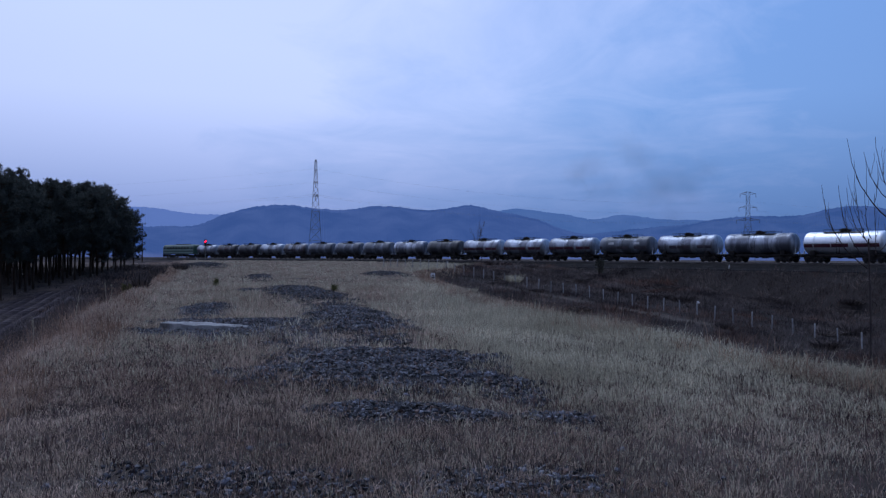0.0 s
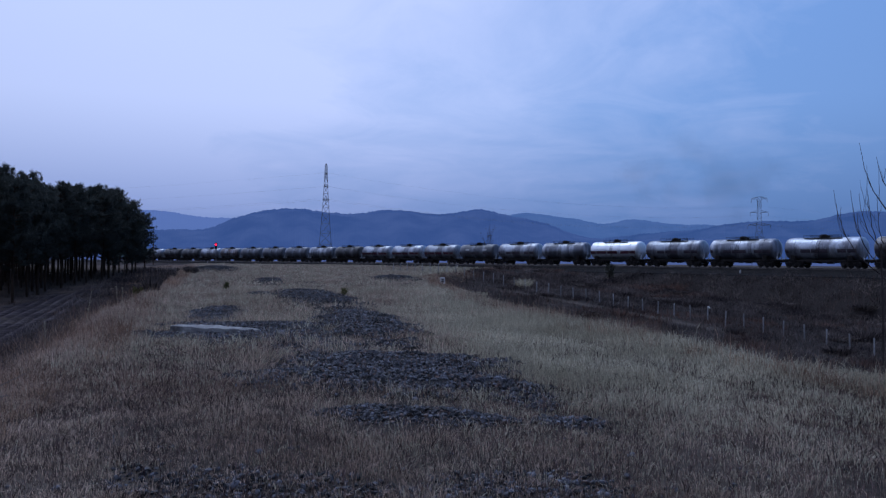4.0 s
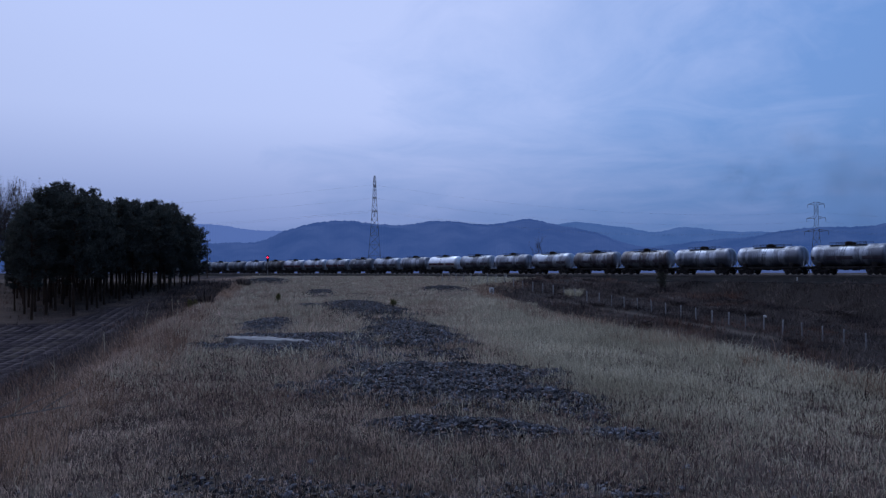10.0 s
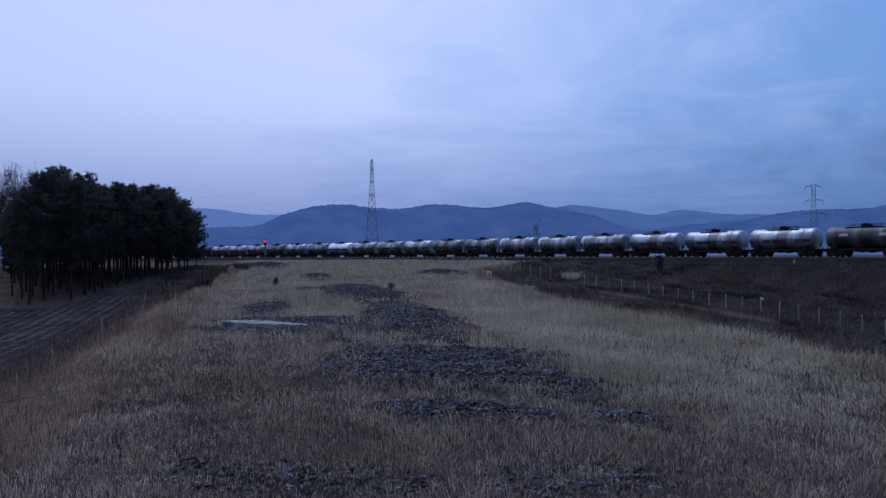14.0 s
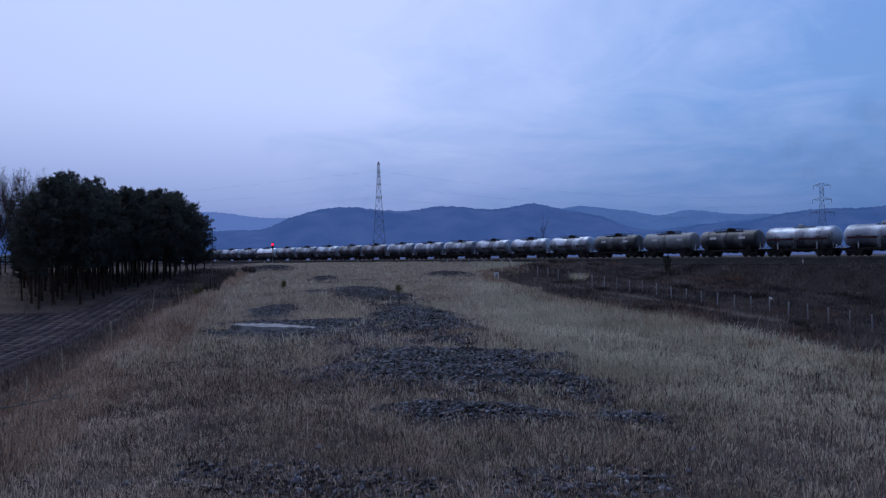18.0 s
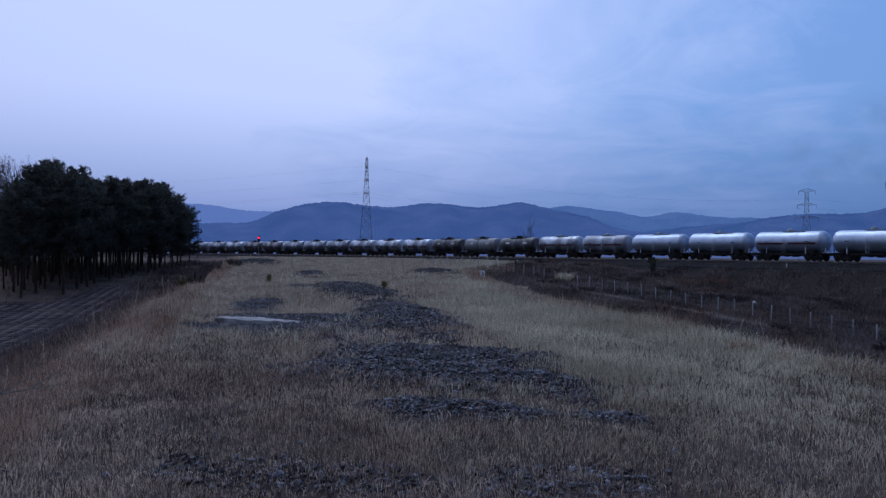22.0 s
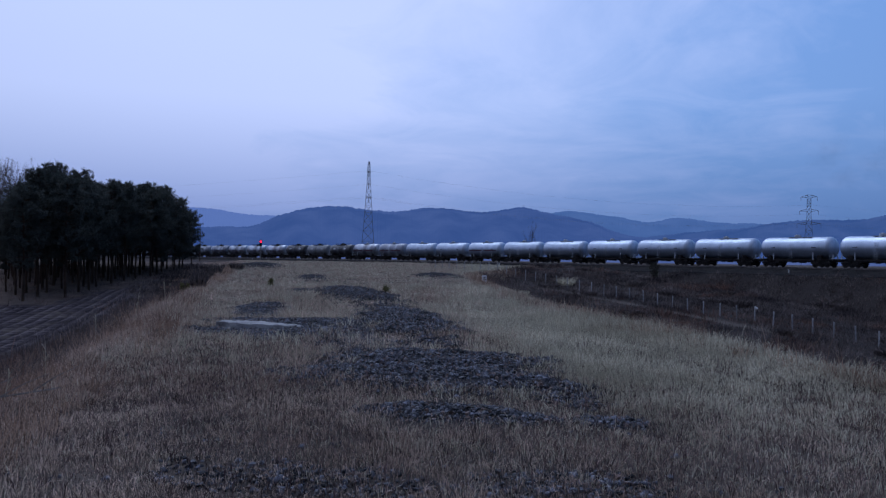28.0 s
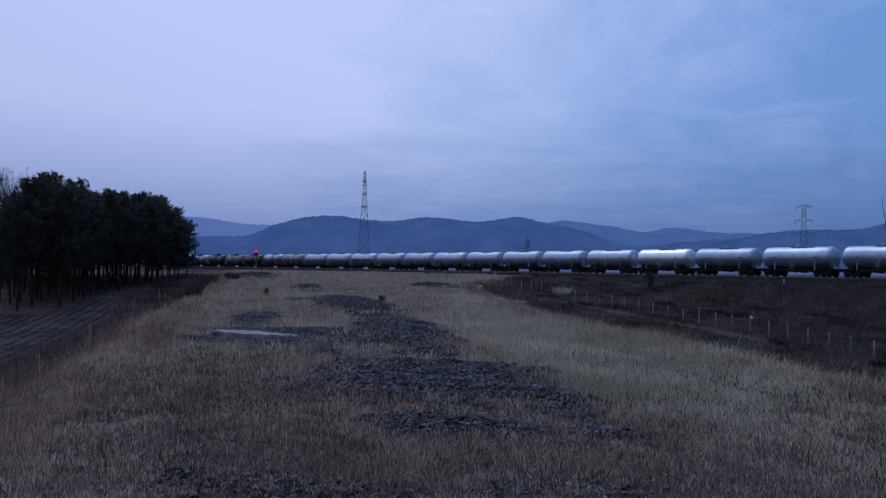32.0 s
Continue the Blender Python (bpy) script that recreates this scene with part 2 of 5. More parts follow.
M_STEEL = material("galvanised_steel", (0.085, 0.09, 0.10), (0.14, 0.145, 0.16), scale=0.4, fine=4, metal=0.3, rough=0.6, bump=0)
M_RAIL = material("rail_steel", (0.12, 0.10, 0.09), (0.22, 0.20, 0.19), metal=0.8, rough=0.4, bump=0.1)
M_UNDER = material("sooty_underframe", (0.018, 0.017, 0.018), (0.045, 0.040, 0.038), scale=2, fine=20, bump=0.3, rough=0.8)
M_WHEEL = material("wheel_steel", (0.03, 0.026, 0.024), (0.07, 0.06, 0.055), scale=3, fine=20, metal=0.4, rough=0.6, bump=0.2)
M_PALE_STEEL = material("grey_painted_steel", (0.30, 0.33, 0.38), (0.42, 0.45, 0.50), scale=2, fine=20, bump=0.1, rough=0.6)
M_LENS = glow("red_signal_lamp", (1.0, 0.006, 0.03), 7.0)
M_SEEDLING = material("olive_seedling", (0.10, 0.10, 0.04), (0.18, 0.16, 0.07), scale=3, fine=20, bump=0, vary=0.6, island=True, rough=0.8)
M_BLACK = material("matt_black", (0.012, 0.012, 0.013), (0.025, 0.025, 0.026), bump=0.1)
M_RED = material("dark_red_band", (0.055, 0.010, 0.020), (0.085, 0.016, 0.030), scale=1.2, fine=14, bump=0, c=(0.06, 0.02, 0.025), rough=0.5)
M_DARK_BAND = material("blackened_band", (0.045, 0.036, 0.050), (0.085, 0.066, 0.080), scale=1.2, fine=14, bump=0, rough=0.6)
M_PLATE = material("white_lettering_panel", (0.34, 0.35, 0.37), (0.58, 0.59, 0.61), scale=2, fine=20, bump=0, rough=0.5)
STREAK = (1.0, 1.0, 0.16)
TANK_PAINT = {
    "slate": material("streaked_blue_grey_tank_paint", (0.30, 0.33, 0.40), (0.43, 0.47, 0.55), scale=1.2, fine=12, c=(0.19, 0.21, 0.26), stretch=STREAK, bump=0.05, rough=0.38, metal=0.3, vary=0.2, stain=(0.44, 0.56)),
    "white": material("worn_white_tank_paint", (0.39, 0.43, 0.50), (0.56, 0.605, 0.67), scale=1.1, fine=12, c=(0.17, 0.178, 0.21), stretch=(0.8, 1.0, 0.4), bump=0.04, rough=0.38, metal=0.68, vary=0.35, stain=(0.46, 0.60)),
    "bright": material("fresh_silver_white_tank_paint", (0.76, 0.80, 0.85), (0.84, 0.87, 0.90), scale=0.8, fine=10, stretch=STREAK, bump=0.03, rough=0.36, metal=0.72, vary=0.1),
    "gas": material("clean_white_gas_tank_paint", (0.35, 0.415, 0.515), (0.46, 0.53, 0.64), scale=0.7, fine=10, c=(0.27, 0.325, 0.41), stretch=STREAK, bump=0.03, rough=0.38, metal=0.68, vary=0.2),
    "silver": material("dull_silver_tank_paint", (0.28, 0.305, 0.365), (0.50, 0.54, 0.61), scale=1.3, fine=12, c=(0.135, 0.145, 0.175), stretch=STREAK, bump=0.05, rough=0.36, metal=0.62, vary=0.3, stain=(0.44, 0.56)),
    "grey": material("grimy_grey_tank_paint", (0.145, 0.163, 0.205), (0.26, 0.288, 0.35), scale=1.2, fine=12, c=(0.085, 0.094, 0.115), stretch=STREAK, bump=0.06, rough=0.38, metal=0.2, vary=0.3, stain=(0.44, 0.56)),
    "dark": material("oil_blackened_tank_paint", (0.070, 0.073, 0.084), (0.155, 0.16, 0.178), scale=1.2, fine=12, c=(0.026, 0.026, 0.030), stretch=STREAK, bump=0.06, rough=0.42, vary=0.3, stain=(0.44, 0.56)),
    "olive": material("olive_grey_tank_paint", (0.15, 0.16, 0.175), (0.225, 0.238, 0.255), scale=1.0, fine=12, c=(0.09, 0.092, 0.096), stretch=STREAK, bump=0.05, rough=0.45, vary=0.2),
    "rust": material("rust_streaked_tank_paint", (0.18, 0.19, 0.225), (0.46, 0.49, 0.55), scale=1.1, fine=12, c=(0.090, 0.078, 0.078), stretch=STREAK, bump=0.06, rough=0.38, metal=0.55, vary=0.3, stain=(0.44, 0.56)),
}


def soot(name, most):
    """Dark smoke so thin that most light passes."""
    m = material(name, (0.05, 0.05, 0.06), (0.09, 0.09, 0.105), bump=0, rough=1.0, vary=0, gloss=0)
    n, l = m.node_tree.nodes, m.node_tree.links
    at = n.new("ShaderNodeAttribute")
    at.attribute_name = "thick"
    share = n.new("ShaderNodeMath")
    share.operation = "MULTIPLY"
    share.inputs[1].default_value = most
    clear = n.new("ShaderNodeBsdfTransparent")
    mx = n.new("ShaderNodeMixShader")
    l.new(at.outputs["Fac"], share.inputs[0])
    l.new(share.outputs[0], mx.inputs[0])
    l.new(clear.outputs[0], mx.inputs[1])
    l.new(n["Principled BSDF"].outputs[0], mx.inputs[2])
    l.new(mx.outputs[0], n["Material Output"].inputs[0])
    return m


M_SOOT = soot("drifting_soot", 0.085)
M_GREEN = material("dark_green_locomotive_paint", (0.022, 0.060, 0.042), (0.035, 0.085, 0.058), scale=1.2, fine=14, bump=0.03, rough=0.4)
M_CREAM = material("pale_green_locomotive_stripe", (0.20, 0.30, 0.26), (0.27, 0.37, 0.32), scale=1.2, fine=14, bump=0.03, rough=0.4)
M_GLASS = material("dark_cab_glass", (0.015, 0.018, 0.022), (0.025, 0.028, 0.034), bump=0, rough=0.08)
# each range emits blue in place of the haze before it
M_HILL_NEAR = painted_haze_material("wooded_hill_near_haze_glow", (0.002, 0.004, 0.006), (0.040, 0.042, 0.048), (0.050, 0.110, 0.355), 0.70)
M_HILL_SIDE = painted_haze_material("wooded_hill_side_haze_glow", (0.002, 0.004, 0.006), (0.040, 0.042, 0.048), (0.049, 0.114, 0.36), 0.68)
M_HILL_MID = painted_haze_material("wooded_hill_mid_haze_glow", (0.003, 0.005, 0.008), (0.034, 0.036, 0.042), (0.066, 0.147, 0.41), 0.78)
M_HILL_FAR = painted_haze_material("wooded_hill_far_haze_glow", (0.012, 0.015, 0.02), (0.018, 0.022, 0.026), (0.105, 0.185, 0.50), 0.85)


for grass, share in ((M_STRAW, 0.42), (M_BROWN, 0.35), (M_RUSSET, 0.35), (M_HERB, 0.25), (M_WEED, 0.25), (M_NEEDLE, 0.3)):
    let_through(grass, share)


# ---- helpers for meshes ----
def mesh_object(name, verts, faces, mat, parent=None, smooth=False, label=""):
    me = bpy.data.meshes.new(name)
    me.from_pydata([tuple(v) for v in verts], [], faces)
    me.materials.append(mat)
    if smooth:
        me.shade_smooth()
    ob = new(name, me)
    if parent:
        ob.parent = parent
    if label:
        tagged(ob, label)
    return ob


def part(name, bm, mat, parent=None, label="", smooth=False):
    me = bpy.data.meshes.new(name)
    bm.to_mesh(me)
    bm.free()
    me.materials.append(mat)
    if smooth:
        me.shade_smooth()
    ob = new(name, me)
    if parent:
        ob.parent = parent
    if label:
        tagged(ob, label)
    return ob


def triangles(name, verts, tris, mat, parent=None, smooth=False):
    """A large mesh from arrays of places and of triangles."""
    me = bpy.data.meshes.new(name)
    verts = np.asarray(verts, dtype=np.float32).reshape(-1, 3)
    tris = np.asarray(tris, dtype=np.int32).reshape(-1, 3)
    me.vertices.add(len(verts))
    me.vertices.foreach_set("co", verts.ravel())
    me.loops.add(tris.size)
    me.loops.foreach_set("vertex_index", tris.ravel())
    me.polygons.add(len(tris))
    me.polygons.foreach_set("loop_start", np.arange(0, tris.size, 3, dtype=np.int32))
    me.update(calc_edges=True)
    me.materials.append(mat)
    if smooth:
        me.shade_smooth()
    else:
        me.shade_flat()
    ob = new(name, me)
    if parent:
        ob.parent = parent
    return ob


def box(bm, x0, x1, y0, y1, z0, z1, bevel=0.0):
    r = bmesh.ops.create_cube(bm, size=1.0, matrix=Matrix.Translation(((x0 + x1) / 2, (y0 + y1) / 2, (z0 + z1) / 2)) @ Matrix.Diagonal((x1 - x0, y1 - y0, z1 - z0, 1)))
    if bevel:
        es = list({e for v in r["verts"] for e in v.link_edges})
        bmesh.ops.bevel(bm, geom=es, offset=bevel, segments=1, affect="EDGES")


def rod(bm, a, b, r, sides=6, r2=None):
    a, b = Vector(a), Vector(b)
    d = b - a
    m = Matrix.Translation((a + b) / 2) @ d.to_track_quat("Z", "Y").to_matrix().to_4x4()
    bmesh.ops.create_cone(bm, cap_ends=True, segments=sides, radius1=r, radius2=r if r2 is None else r2, depth=d.length, matrix=m)


def lathe_x(bm, profile, sides=28, zc=0.0, yc=0.0, sweep=(0, 360)):
    """Turn a profile of (x, radius) round an axis along x."""
    full = sweep[1] - sweep[0] >= 360
    k = sides if full else sides + 1
    rings = []
    for x, r in profile:
        ring = []
        for i in range(k):
            a = radians(sweep[0] + (sweep[1] - sweep[0]) * i / sides)
            ring.append(bm.verts.new((x, yc + r * math.cos(a), zc + r * math.sin(a))))
        rings.append(ring)
    for p, q in zip(rings, rings[1:]):
        for i in range(sides):
            j = (i + 1) % k
            bm.faces.new((p[i], q[i], q[j], p[j]))
    if full and profile[0][1] > 1e-4:
        bm.faces.new(list(rings[0]))
    if full and profile[-1][1] > 1e-4:
        bm.faces.new(list(reversed(rings[-1])))
    bmesh.ops.recalc_face_normals(bm, faces=bm.faces)


def group_thing(name, label, category, group="", kind=""):
    return tagged(new(name), label, category, group, kind)


# ---- the lie of the land ----
BEND, START_AZ, START_R, HEAD = 914.5, radians(24.5), 120.62, radians(31.317)
P0 = (START_R * math.sin(START_AZ), START_R * math.cos(START_AZ))
CENTRE = (P0[0] - BEND * math.cos(HEAD), P0[1] - BEND * math.sin(HEAD))
ANG0 = math.atan2(P0[1] - CENTRE[1], P0[0] - CENTRE[0])
RAIL_Z = 1.30


def along(s, p=0.0):
    """The place s metres along the track and p metres from it towards the old road."""
    a = ANG0 + s / BEND
    return CENTRE[0] + (BEND - p) * math.cos(a), CENTRE[1] + (BEND - p) * math.sin(a)


def heading(s):
    return math.degrees(ANG0 + s / BEND) + 90


def track_coords(x, y):
    dx, dy = x - CENTRE[0], y - CENTRE[1]
    p = BEND - np.hypot(dx, dy)
    a = np.arctan2(dy, dx) - ANG0
    a = (a + np.pi) % (2 * np.pi) - np.pi
    return a * BEND, p


def smooth01(a, b, v):
    t = np.clip((v - a) / (b - a), 0, 1)
    return t * t * (3 - 2 * t)


def waves(x, y, scale, seed):
    """Cheap smooth unevenness between -1 and 1."""
    r = np.random.RandomState(seed)
    out = np.zeros_like(x)
    for k in range(5):
        a = r.uniform(0, 2 * np.pi)
        f = (0.6 + 0.5 * k) / scale
        out = out + np.sin((x * np.cos(a) + y * np.sin(a)) * f * 2 * np.pi + r.uniform(0, 7)) / (1 + 0.6 * k)
    return out / 2.4


# heaps of crushed stone: place, half-sizes, turn in degrees, height
HEAPS = (
    (-0.1, 11.5, 1.85, 2.3, 12, 0.16, 1.0), (0.16, 8.25, 0.9, 0.5, -6, 0.07, 1.0), (1.71, 8.2, 0.34, 0.34, 0, 0.04, 1.0),
    (-3.4, 19.9, 2.25, 1.7, -4, 0.12, 1.0), (-3.7, 17.0, 1.1, 1.2, 0, 0.06, 1.0), (-1.0, 20.8, 1.15, 5.6, 10, 0.22, 1.0),
    (-3.7, 34.0, 1.35, 8.5, 14, 0.32, 1.0), (-5.6, 24.6, 0.9, 3.4, 8, 0.14, 1.0), (-6.5, 38.2, 1.2, 1.6, 0, 0.15, 1.0),
    (-10.3, 63.0, 1.1, 9.0, 10, 0.25, 1.0), (-27.0, 116.0, 3.2, 14.0, 10, 0.6, 1.0), (-1.2, 14.9, 1.6, 1.2, 0, 0.06, 0.75), (-2.1, 17.0, 1.5, 1.4, 0, 0.05, 0.9), (-3.7, 18.0, 2.5, 1.1, 0, 0.05, 1.0), (1.3, 10.1, 0.6, 1.3, 18, 0.05, 0.8), (-1.6, 11.3, 0.8, 1.3, 0, 0.06, 0.8),
    (-1.3, 5.9, 0.95, 0.45, 0, 0.01, 0.5), (0.95, 5.8, 0.7, 0.45, 0, 0.01, 0.6), (-0.1, 5.6, 0.9, 0.34, 0, 0.01, 0.5), (-0.7, 74.0, 2.0, 7.0, 4, 0.35, 1.0),
)


def stone_cover(x, y):
    """How thickly crushed stone lies, 0 to 1, and how high the heaps rise."""
    cover, high = np.zeros_like(x), np.zeros_like(x)
    edge = 0.30 * waves(x, y, 1.3, 5) + 0.16 * waves(x, y, 0.45, 6)
    for cx, cy, rx, ry, turn, h, much in HEAPS:
        a = radians(turn)
        u = (x - cx) * math.cos(a) + (y - cy) * math.sin(a)
        v = -(x - cx) * math.sin(a) + (y - cy) * math.cos(a)
        d = np.sqrt((u / rx) ** 2 + (v / ry) ** 2) + edge
        cover = np.maximum(cover, much * np.clip((1.08 - d) * 4, 0, 1))
        high = np.maximum(high, h * np.clip(1.15 - d, 0, 1) ** 0.6)
    return cover, high


def edges(y):
    """The two edges of the old road's bank."""
    yy = np.maximum(y, -30)
    left = -3.0 - 0.24 * np.maximum(yy, 0) + 0.4 * np.exp(-((yy - 15) / 7) ** 2)
    right = 3.2 + 3.7 * np.exp(-np.maximum(yy - 10, 0) / 13) + 0.22 * np.maximum(yy - 85, 0)
    return left, right


def ground_z(x, y):
    x, y = np.asarray(x, float), np.asarray(y, float)
    s, p = track_coords(x, y)
    top = 0.75 * smooth01(55, 230, y) + 0.05 * waves(x, y, 9, 1) + 0.025 * waves(x, y, 2.6, 2)
    left, right = edges(y)
    wob = 0.7 * waves(x, y, 12, 3)
    out_r, out_l = np.maximum(x - right - wob, 0), np.maximum(left - x - wob, 0)
    low_r = np.clip(-1.7 + 0.08 * (s - 4.2), -6.0, 0.5) + 0.16 * waves(x, y, 14, 4)
    low_l = np.clip(-2.4 + (y - 64) * 0.046, -3.2, 0.4) + 0.05 * waves(x, y, 20, 7)
    side = top - np.maximum(out_r / 1.75, out_l / 2.2)
    floor = np.where(x > (left + right) / 2, low_r, low_l)
    floor = np.where(p < -6, -0.6 + 0.0012 * np.clip(-p - 6, 0, 700), floor)
    soft = 0.35
    z = np.where(side > floor, side, floor)
    z = z + soft * np.exp(-np.abs(side - floor) / soft) * 0.35
    inside = (out_r + out_l) <= 0
    z = np.where(inside & (p > 6), np.maximum(top, floor * 0 - 9), z)
    q = np.abs(p)
    bank = np.where(q < 8.5, np.where(q < 4.2, 0.55, 0.55 - (q - 4.2) * 0.07), 0.25 - (q - 8.5) / 1.8)
    z = np.maximum(z, bank)
    z = z + stone_cover(x, y)[1]
    far = smooth01(500, 1500, np.hypot(x, y))
    return z * (1 - far) + np.where(p < 0, 0.4, -1.0) * far


def axis(lo, hi, fine_lo, fine_hi, step, grow=1.16):
    a = list(np.arange(fine_lo, fine_hi + step, step))
    d, v = step, a[-1]
    while v < hi:
        d *= grow
        v += d
        a.append(v)
    d, v = step, a[0]
    while v > lo:
        d *= grow
        v -= d
        a.insert(0, v)
    return np.array(a)


def build_ground():
    xs, ys = axis(-4600, 4600, -44, 72, 0.5), axis(-4600, 4600, 2, 150, 0.6)
    gx, gy = np.meshgrid(xs, ys)
    z = ground_z(gx, gy)
    v = np.stack([gx, gy, z], -1).reshape(-1, 3)
    nx, ny = len(xs), len(ys)
    i = np.arange(nx * ny).reshape(ny, nx)
    a, b, c, d = i[:-1, :-1].ravel(), i[:-1, 1:].ravel(), i[1:, 1:].ravel(), i[1:, :-1].ravel()
    tris = np.stack([np.stack([a, b, c], -1), np.stack([a, c, d], -1)], 1).reshape(-1, 3)
    ob = triangles("ground", v, tris, M_SOIL, smooth=True)
    s, p = track_coords(gx, gy)
    left, right = edges(gy)
    zone = np.ones((gx.size, 4), dtype=np.float32)
    zone[:, 3] = stone_cover(gx, gy)[0].ravel()
    zone[:, 0] = (smooth01(0.3, 2.5, gx - right) * smooth01(6, 9, p)).ravel()
    zone[:, 1] = (1 - smooth01(8.2, 9.6, np.where(p > 0, p, -p / 4) + 0.5 * waves(gx, gy, 3, 14))).ravel()
    zone[:, 2] = smooth01(0.3, 2.5, left - gx).ravel()
    rut = np.zeros((gx.size, 4), dtype=np.float32)
    rut[:, 0] = rut[:, 1] = rut[:, 2] = (np.exp(-((p - 40.6 - 0.9 * waves(gx, gy, 15, 16)) / 0.8) ** 2) * smooth01(-36, -24, s) * (1 - smooth01(2, 10, s))).ravel()
    ob.data.attributes.new("path", "FLOAT_COLOR", "POINT").data.foreach_set("color", rut.ravel())
    at = ob.data.attributes.new("zone", "FLOAT_COLOR", "POINT")
    at.data.foreach_set("color", zone.ravel())
    return tagged(ob, "uneven dry ground with dead grass", "ground", kind="structure")


def drop(x, y):
    return float(ground_z(np.array([x]), np.array([y]))[0])


build_ground()


def sweep_track(name, profile, s0, s1, step, mat, smooth=False):
    """A section of (p, z) drawn along the bend of the track."""
    n = int((s1 - s0) / step) + 1
    k = len(profile)
    verts, faces = [], []
    for j in range(n):
        s = s0 + (s1 - s0) * j / (n - 1)
        for p, z in profile:
            verts.append((*along(s, p), z))
    for j in range(n - 1):
        for i in range(k - 1):
            a = j * k + i
            faces.append((a, a + k, a + k + 1, a + 1))
    return mesh_object(name, verts, faces, mat, smooth=smooth)


def build_track():
    tagged(sweep_track("railway_ballast", [(-4.4, 0.45), (-3.0, 0.77), (-1.7, 1.11), (1.7, 1.11), (3.0, 0.77), (4.6, 0.45)], -420, 560, 3, M_BALLAST),
           "dark oily ballast bed of the railway", "track bed", kind="structure")
    for g in (-0.7175 - 0.035, 0.7175 + 0.035):
        tagged(sweep_track("rail", [(g + p, RAIL_Z + z) for p, z in ((-0.066, -0.18), (-0.012, -0.15), (-0.012, -0.05), (-0.035, -0.04), (-0.035, 0), (0.035, 0), (0.035, -0.04), (0.012, -0.05), (0.012, -0.15), (0.066, -0.18))], -420, 560, 4, M_RAIL),
               "worn steel rail on concrete sleepers", "rail", kind="structure")
    verts, faces = [], []
    for i in range(620):
        s = -150 + i * 0.9
        x, y = along(s)
        h = radians(heading(s))
        f, r = Vector((math.cos(h), math.sin(h))), Vector((math.sin(h), -math.cos(h)))
        b = len(verts)
        for zz in (RAIL_Z - 0.30, RAIL_Z - 0.175):
            for u, w in ((-0.13, -1.25), (0.13, -1.25), (0.13, 1.25), (-0.13, 1.25)):
                q = Vector((x, y)) + f * u + r * w
                verts.append((q.x, q.y, zz))
        faces += [(b + 4, b + 5, b + 6, b + 7), (b, b + 1, b + 5, b + 4), (b + 1, b + 2, b + 6, b + 5), (b + 2, b + 3, b + 7, b + 6), (b + 3, b, b + 4, b + 7)]
    tagged(mesh_object("sleepers", verts, faces, M_TROUGH), "oily grey concrete sleepers in the ballast", "sleepers", kind="stuff")


build_track()


def build_field():
    """Ploughed strip beside the bank, furrow by furrow."""
    xs, ys = np.arange(-75, -8.9, 0.11), np.arange(8, 150, 1.1)
    gx, gy = np.meshgrid(xs, ys)
    skew = (gx + 0.24 * gy) * 0.972
    grove = smooth01(-1.5, 1.5, -31.5 - 0.075 * (gy - 66) - gx + 1.2 * waves(gx, gy, 5, 16)) * smooth01(61, 64, gy)
    wav = np.sin(skew * 2 * np.pi / 0.82 + 0.7 * waves(gx, gy, 6, 11)) * (1 - grove) + 0.35 * grove * waves(gx, gy, 1.6, 17)
    z = ground_z(gx, gy) + 0.12 + 0.10 * wav * (0.8 + 0.35 * waves(gx, gy, 1.7, 12))
    left, _ = edges(gy)
    keep = smooth01(6.0, 8.0, left - gx + 0.5 * waves(gx, gy, 5, 13))
    z = z - 0.6 * (1 - keep)
    nx, ny = len(xs), len(ys)
    i = np.arange(nx * ny).reshape(ny, nx)
    a, b, c, d = i[:-1, :-1].ravel(), i[:-1, 1:].ravel(), i[1:, 1:].ravel(), i[1:, :-1].ravel()
    ok = (keep.ravel()[a] > 0.02)
    tris = np.stack([np.stack([a, b, c], -1)[ok], np.stack([a, c, d], -1)[ok]], 1).reshape(-1, 3)
    ob = triangles("ploughed_field", np.stack([gx, gy, z], -1), tris, M_PLOUGH)
    crest = np.ones((gx.size, 4), dtype=np.float32)
    crest[:, 0] = (smooth01(0.45, 0.98, wav) * (0.6 + 0.6 * waves(gx, gy, 4, 15)) * (1 - grove)).ravel()
    crest[:, 1] = (grove * (0.75 + 0.35 * waves(gx, gy, 2.2, 18))).ravel()
    ob.data.attributes.new("crest", "FLOAT_COLOR", "POINT").data.foreach_set("color", np.clip(crest, 0, 1).ravel())
    tagged(ob, "bare ploughed field with straight furrows", "field", kind="structure")


build_field()


